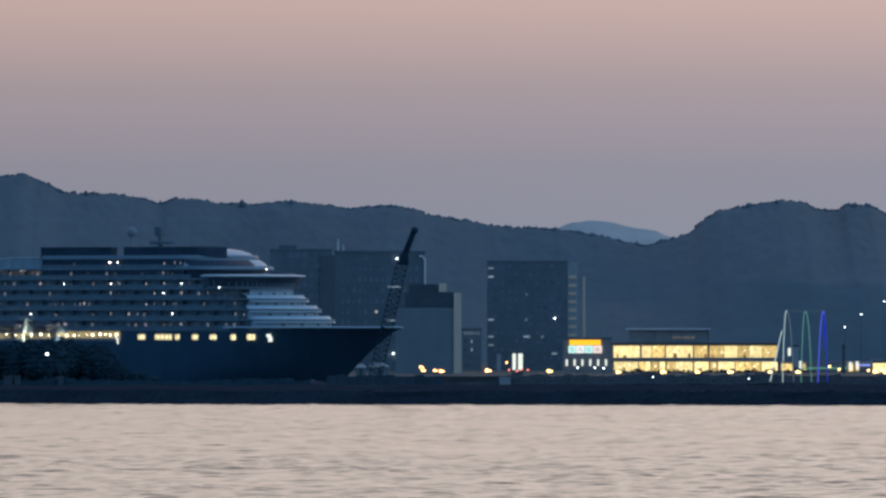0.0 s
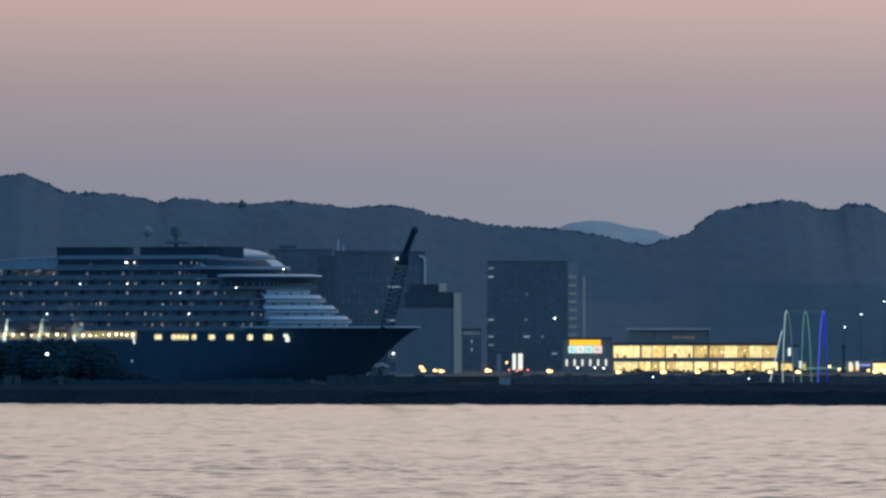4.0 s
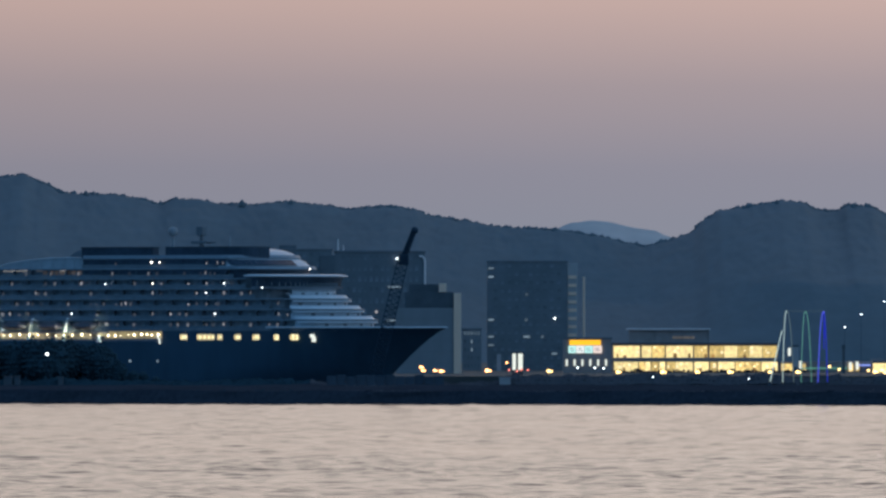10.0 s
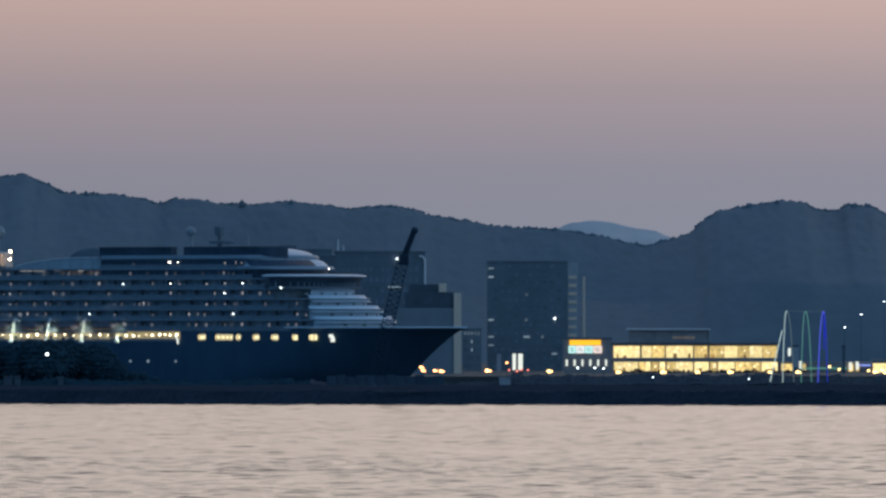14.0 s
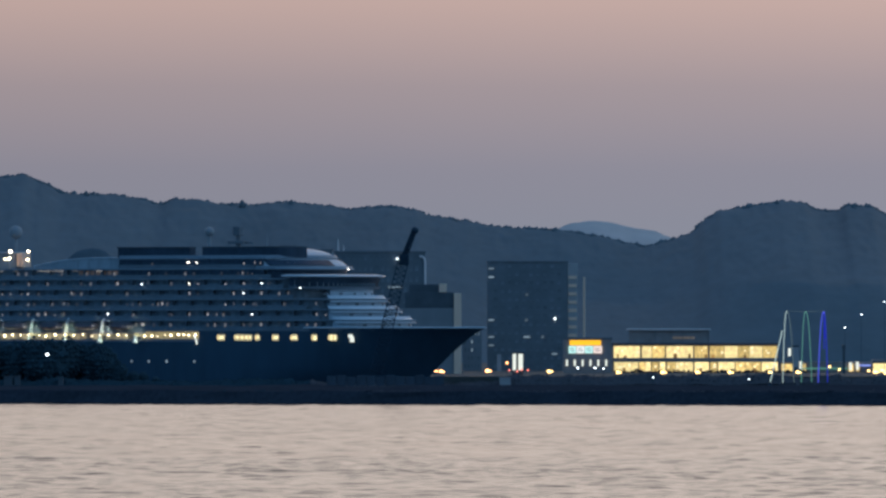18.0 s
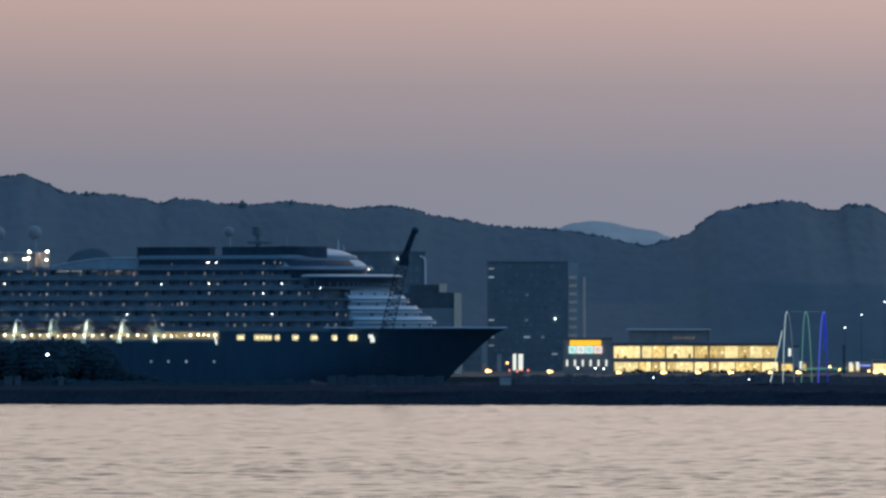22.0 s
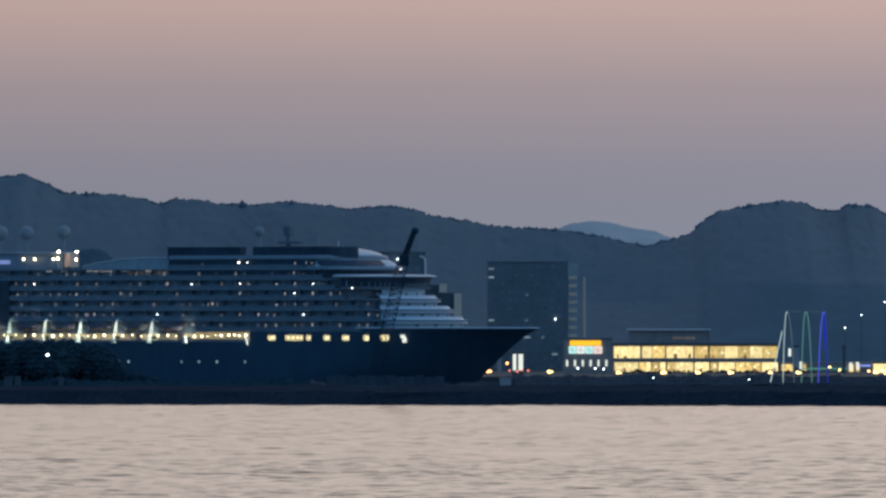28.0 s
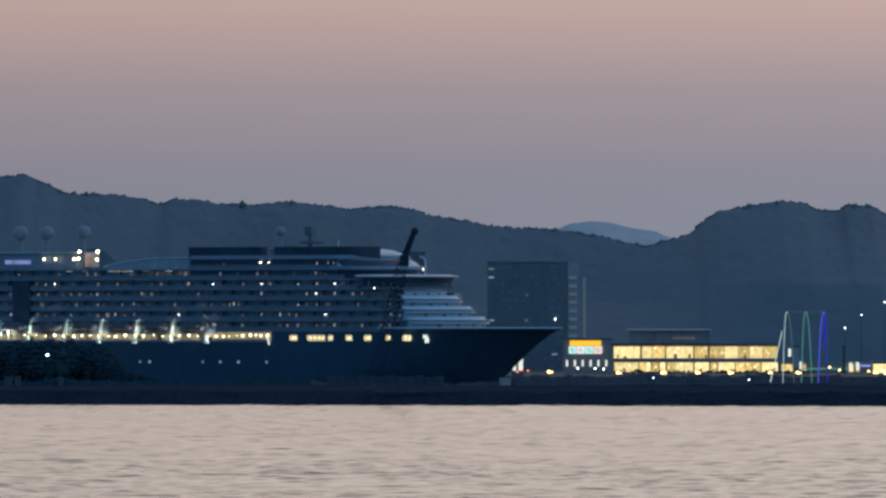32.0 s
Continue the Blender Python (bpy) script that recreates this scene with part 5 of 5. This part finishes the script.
def quay_shed(x, w, h, label):
    t = thing("shed", x, 3150, 2.2, label, "shed", "sheds on the quay")
    part("wall", box(-w / 2, w / 2, 0, 3, -0.3, h * 0.7, 0.05), M_TOWER_B, t)
    bm = bmesh.new()
    for y in (-0.3, 3.3):
        for a, z in ((-w / 2 - 0.3, h * 0.7), (w / 2 + 0.3, h * 0.7), (w * 0.2, h), (-w * 0.4, h)):
            bm.verts.new((a, y, z))
    v = bm.verts[:]
    for f in ((0, 1, 2, 3), (7, 6, 5, 4), (0, 4, 5, 1), (1, 5, 6, 2), (2, 6, 7, 3), (3, 7, 4, 0)):
        bm.faces.new([v[i] for i in f])
    bmesh.ops.recalc_face_normals(bm, faces=bm.faces)
    part("roof", bm, M_PALE, t, "pale hipped roof")
    part("door", box(-0.5, 0.5, -0.06, 0.02, 0, h * 0.6), M_DARK_CLAD, t)


quay_shed(-17.9, 5.6, 3.7, "pale roofed shed on the quay edge")
quay_shed(-23.2, 2.9, 3.4, "small pale roofed shed on the quay edge")

# eastern shops
es = thing("shop_row", 132.11, 3360, 2.2, "row of warmly lit shops at the quay's east end", "building")
part("wall", box(-2.72, 23.83, 0.3, 14, -0.4, 4.01), M_BRICK_BROWN, es)
part("shop_window", box(-2.55, 22.13, 0, 0.3, 0.09, 2.82), G_SHOP_BRIGHT, es)
part("awning", box(-2.72, 22.47, -1.2, 0.3, 2.82, 3.33), M_DARK_CLAD, es)
low = thing("quay_arcade", 114.05, 3380, 2.2, "low dark arcade along the quay with small lit openings", "building")
part("wall", box(-12.67, 16.1, 0.3, 10, -0.4, 3.25), M_BRICK_BROWN, low)
for a, b in ((-11.48, -8.22), (-7.88, -6.51), (-5.14, -4.11), (8.91, 10.28), (11.13, 12.16)):
    part("lit_opening", box(a, b, 0.1, 0.35, 0.34, 2.57), G_SHOP, low)
part("strip_light", box(-5.14, 8.56, -0.1, 0.3, 1.03, 1.37), G_ARCH_G, low, "thin green strip light")
part("strip_light", box(11.99, 16.44, -0.1, 0.3, 1.88, 2.4), G_BLUE, low, "thin blue strip light")

column = mesh_of("lit_column", box(-0.42, 0.42, -0.2, 0.2, -1.2, 1.2, 0.08), G_STRIP)
for ux, z in ((-9.08, 6.16), (-5.65, 2.23), (9.42, 1.88), (11.47, 2.05)):
    piece("lit_column", column, low, ux, -0.4, z)
# slim dark pylon and a grey kiosk beside the arcade
py = thing("pylon", 118.54, 3300, 2.2, "slim dark pylon standing on the quay", "pylon")
part("shaft", box(-0.35, 0.35, -0.35, 0.35, -0.3, 7.23, 0.08), M_DARK_CLAD, py)
part("head", box(-0.5, 0.5, -0.5, 0.5, 7.23, 8.57, 0.1), M_DARK_CLAD, py)
ki = thing("kiosk", 104.02, 3290, 2.2, "narrow grey kiosk tower among the arches", "kiosk")
part("wall", box(-0.85, 0.85, 0, 2.0, -0.3, 7.93, 0.05), M_CORE, ki)
part("roof", box(-1.0, 1.0, -0.2, 2.2, 7.93, 8.43, 0.04), M_DARK_CLAD, ki)
part("door", box(-0.4, 0.4, -0.06, 0.02, 0, 2.0), M_DARK_CLAD, ki)

# illuminated arches on the mole
def light_arch(name, x, y, half, top, mats, radius, label, lean=0.0, strands=0):
    t = thing(name, x, y, 4.1, label, "light arch", "illuminated arches on the mole")

    def line(u0, u1, share=1.0, drop=0.0):
        pts = []
        for k in range(15):
            u = u0 + (u1 - u0) * k / 14
            pts.append((half * u * share + lean * (1 - abs(u)), 0.6 * u, (top - 4.1) * (1 - abs(u) ** 2.4) - drop))
        bm = bmesh.new()
        tube_into(bm, pts, radius, 7)
        bmesh.ops.recalc_face_normals(bm, faces=bm.faces)
        return bm

    part("arch_leg", line(-1.0, 0.0), mats[0], t, smooth=True)
    part("arch_leg", line(0.0, 1.0), mats[1], t, smooth=True)
    for k in range(strands):
        part("light_strand", line(0.0, 0.55 + 0.1 * k, 0.9 - 0.3 * k, 0.3), mats[1], t, smooth=True)
    part("crown_lamp", ball(radius * 2.2, lean, 0, top - 4.1, 2), mats[0], t, smooth=True)
    part("base", box(-half - 0.4, half + 0.4, -0.5, 0.5, -1.5, 0.05, 0.1), M_BUSH, t)


light_arch("light_arch", 77.49, 2503, 1.27, 19.95, (G_ARCH_W, G_ARCH_DIM), 0.075, "tall white glowing arch", -0.4)
light_arch("light_arch", 81.54, 2503, 1.2, 19.95, (G_ARCH_G, G_ARCH_G), 0.08, "tall green glowing arch", -0.2)
light_arch("light_arch", 85.22, 2503, 1.08, 19.82, (G_ARCH_B, G_ARCH_BDIM), 0.13, "tall blue glowing arch", 0.2, 3)
yard = thing("light_mast", 74.48, 2500, 3.4, "white leaning light mast beside the arches", "mast")
part("mast_tube", tube([(-1.27, 0, 0.4), (1.52, 0, 12.36)], 0.12, 7, 0.8), G_ARCH_W, yard)
part("foot", box(-1.27 - 0.4, -1.27 + 0.4, -0.4, 0.4, -0.4, 0.9, 0.08), M_CONCRETE, yard)
cable = thing("cable_line", 81.29, 2503.5, 20.14, "thin pale cable across the arch tops", "cable")
part("cable", tube([(-4.31, 0, 0), (0, 0, -0.1), (4.31, 0, 0)], 0.03, 5), G_ARCH_DIM, cable)

# street lamps and small lights along the quay
for ux, z, m, r in ((-6.32, 4.52, G_SODIUM, 0.42), (-5.84, 3.55, G_SODIUM, 0.42), (-2.43, 3.55, G_SODIUM, 0.42),
                      (-0.65, 3.39, G_SODIUM, 0.5), (12.65, 3.55, G_SODIUM, 0.58), (18.32, 5.82, G_SODIUM, 0.34),
                      (30.32, 3.39, G_YELLOW, 0.55)):
    lamp_post("street_lamp", ux, 3200, 2.2, z, m, r, "glowing sodium street lamp on the quay")
for ux, z, r in ((50.1, 3.14, 0.51), (62.91, 3.14, 0.58), (72.8, 3.14, 0.51),
                   (82.2, 3.14, 0.55), (93.71, 3.14, 0.43), (101.66, 3.14, 0.51),
                   (110.9, 4.68, 0.39), (113.65, 3.87, 0.35), (123.87, 3.22, 0.51), (122.09, 3.55, 0.38), (126.79, 2.9, 0.4), (125.81, 3.71, 0.43)):
    lamp_post("street_lamp", ux, 3200, 2.2, z, G_YELLOW, r, "low glowing yellow lamp along the quay edge")
for ux, z in ((38.47, 4.35), (43.48, 4.35), (45.9, 4.19)):
    lamp_post("bollard_lamp", ux, 3190, 2.2, z, G_LAMP_WHITE, 0.26, "small white lamp on the quay", group="bollard lamps")
for ux, z in ((47.1, 5.24), (68.6, 4.86)):
    lamp_post("path_lamp", ux, 2503, 3.2, z, G_LAMP_WHITE, 0.16, "small white lamp before the bushes on the mole", group="path lamps")
for ux, z in ((127.02, 23.4), (120.35, 19.66), (115.64, 15.92)):
    lamp_post("mast_lamp", ux, 3210, 2.2, z, G_LAMP_WHITE, 0.2, "white lamp on a tall mast", group="mast lamps")
bb = thing("light_pylon", 21.4, 3200, 2.2, "pair of white glowing pylon panels on the quay", "sign")
for a, b in ((-1.46, -0.49), (0.16, 1.46)):
    part("lit_panel", box(a, b, -0.2, 0.1, 1.51, 6.21), G_STRIP, bb)
part("frame", box(-1.62, 1.62, 0.15, 0.4, -0.2, 6.54), M_DARK_CLAD, bb)

red = mesh_of("red_light", ball(0.3, sub=2), G_RED, True)
for ux, z in ((-2.43, 1.51), (-0.16, 1.19), (1.13, 1.67), (2.92, 1.51)):
    piece("red_light", red, bb, ux, -0.6, z)

# ---- what moves ----
def motions():
    rows = [(t, pose(x, y, -3.27, 0, 0, -a)) for t, x, y, a in (
        (0, -10.84, 3016.96, 38.55), (2, -8.42, 3014.84, 38.49), (4, -6.13, 3012.72, 38.42), (6, -3.82, 3010.6, 38.36),
        (8, -1.35, 3008.48, 38.3), (10, 1.13, 3006.36, 38.24), (12, 3.68, 3004.24, 38.17), (14, 6.3, 3002.12, 38.11),
        (17, 10.21, 2998.94, 38.02), (20, 14.27, 2995.76, 37.93), (23, 18.49, 2992.58, 37.83), (25.5, 22.14, 2989.93, 37.75),
        (28, 25.71, 2987.28, 37.67), (30, 28.69, 2985.16, 37.61), (32, 31.76, 2983.04, 37.55))]
    walk(ship, rows)
    walk(water, [(0.0, pose(0, 0, 0)), (16.0, pose(5.0, -19.0, 0)), (32.0, pose(10.0, -38.0, 0))])


motions()
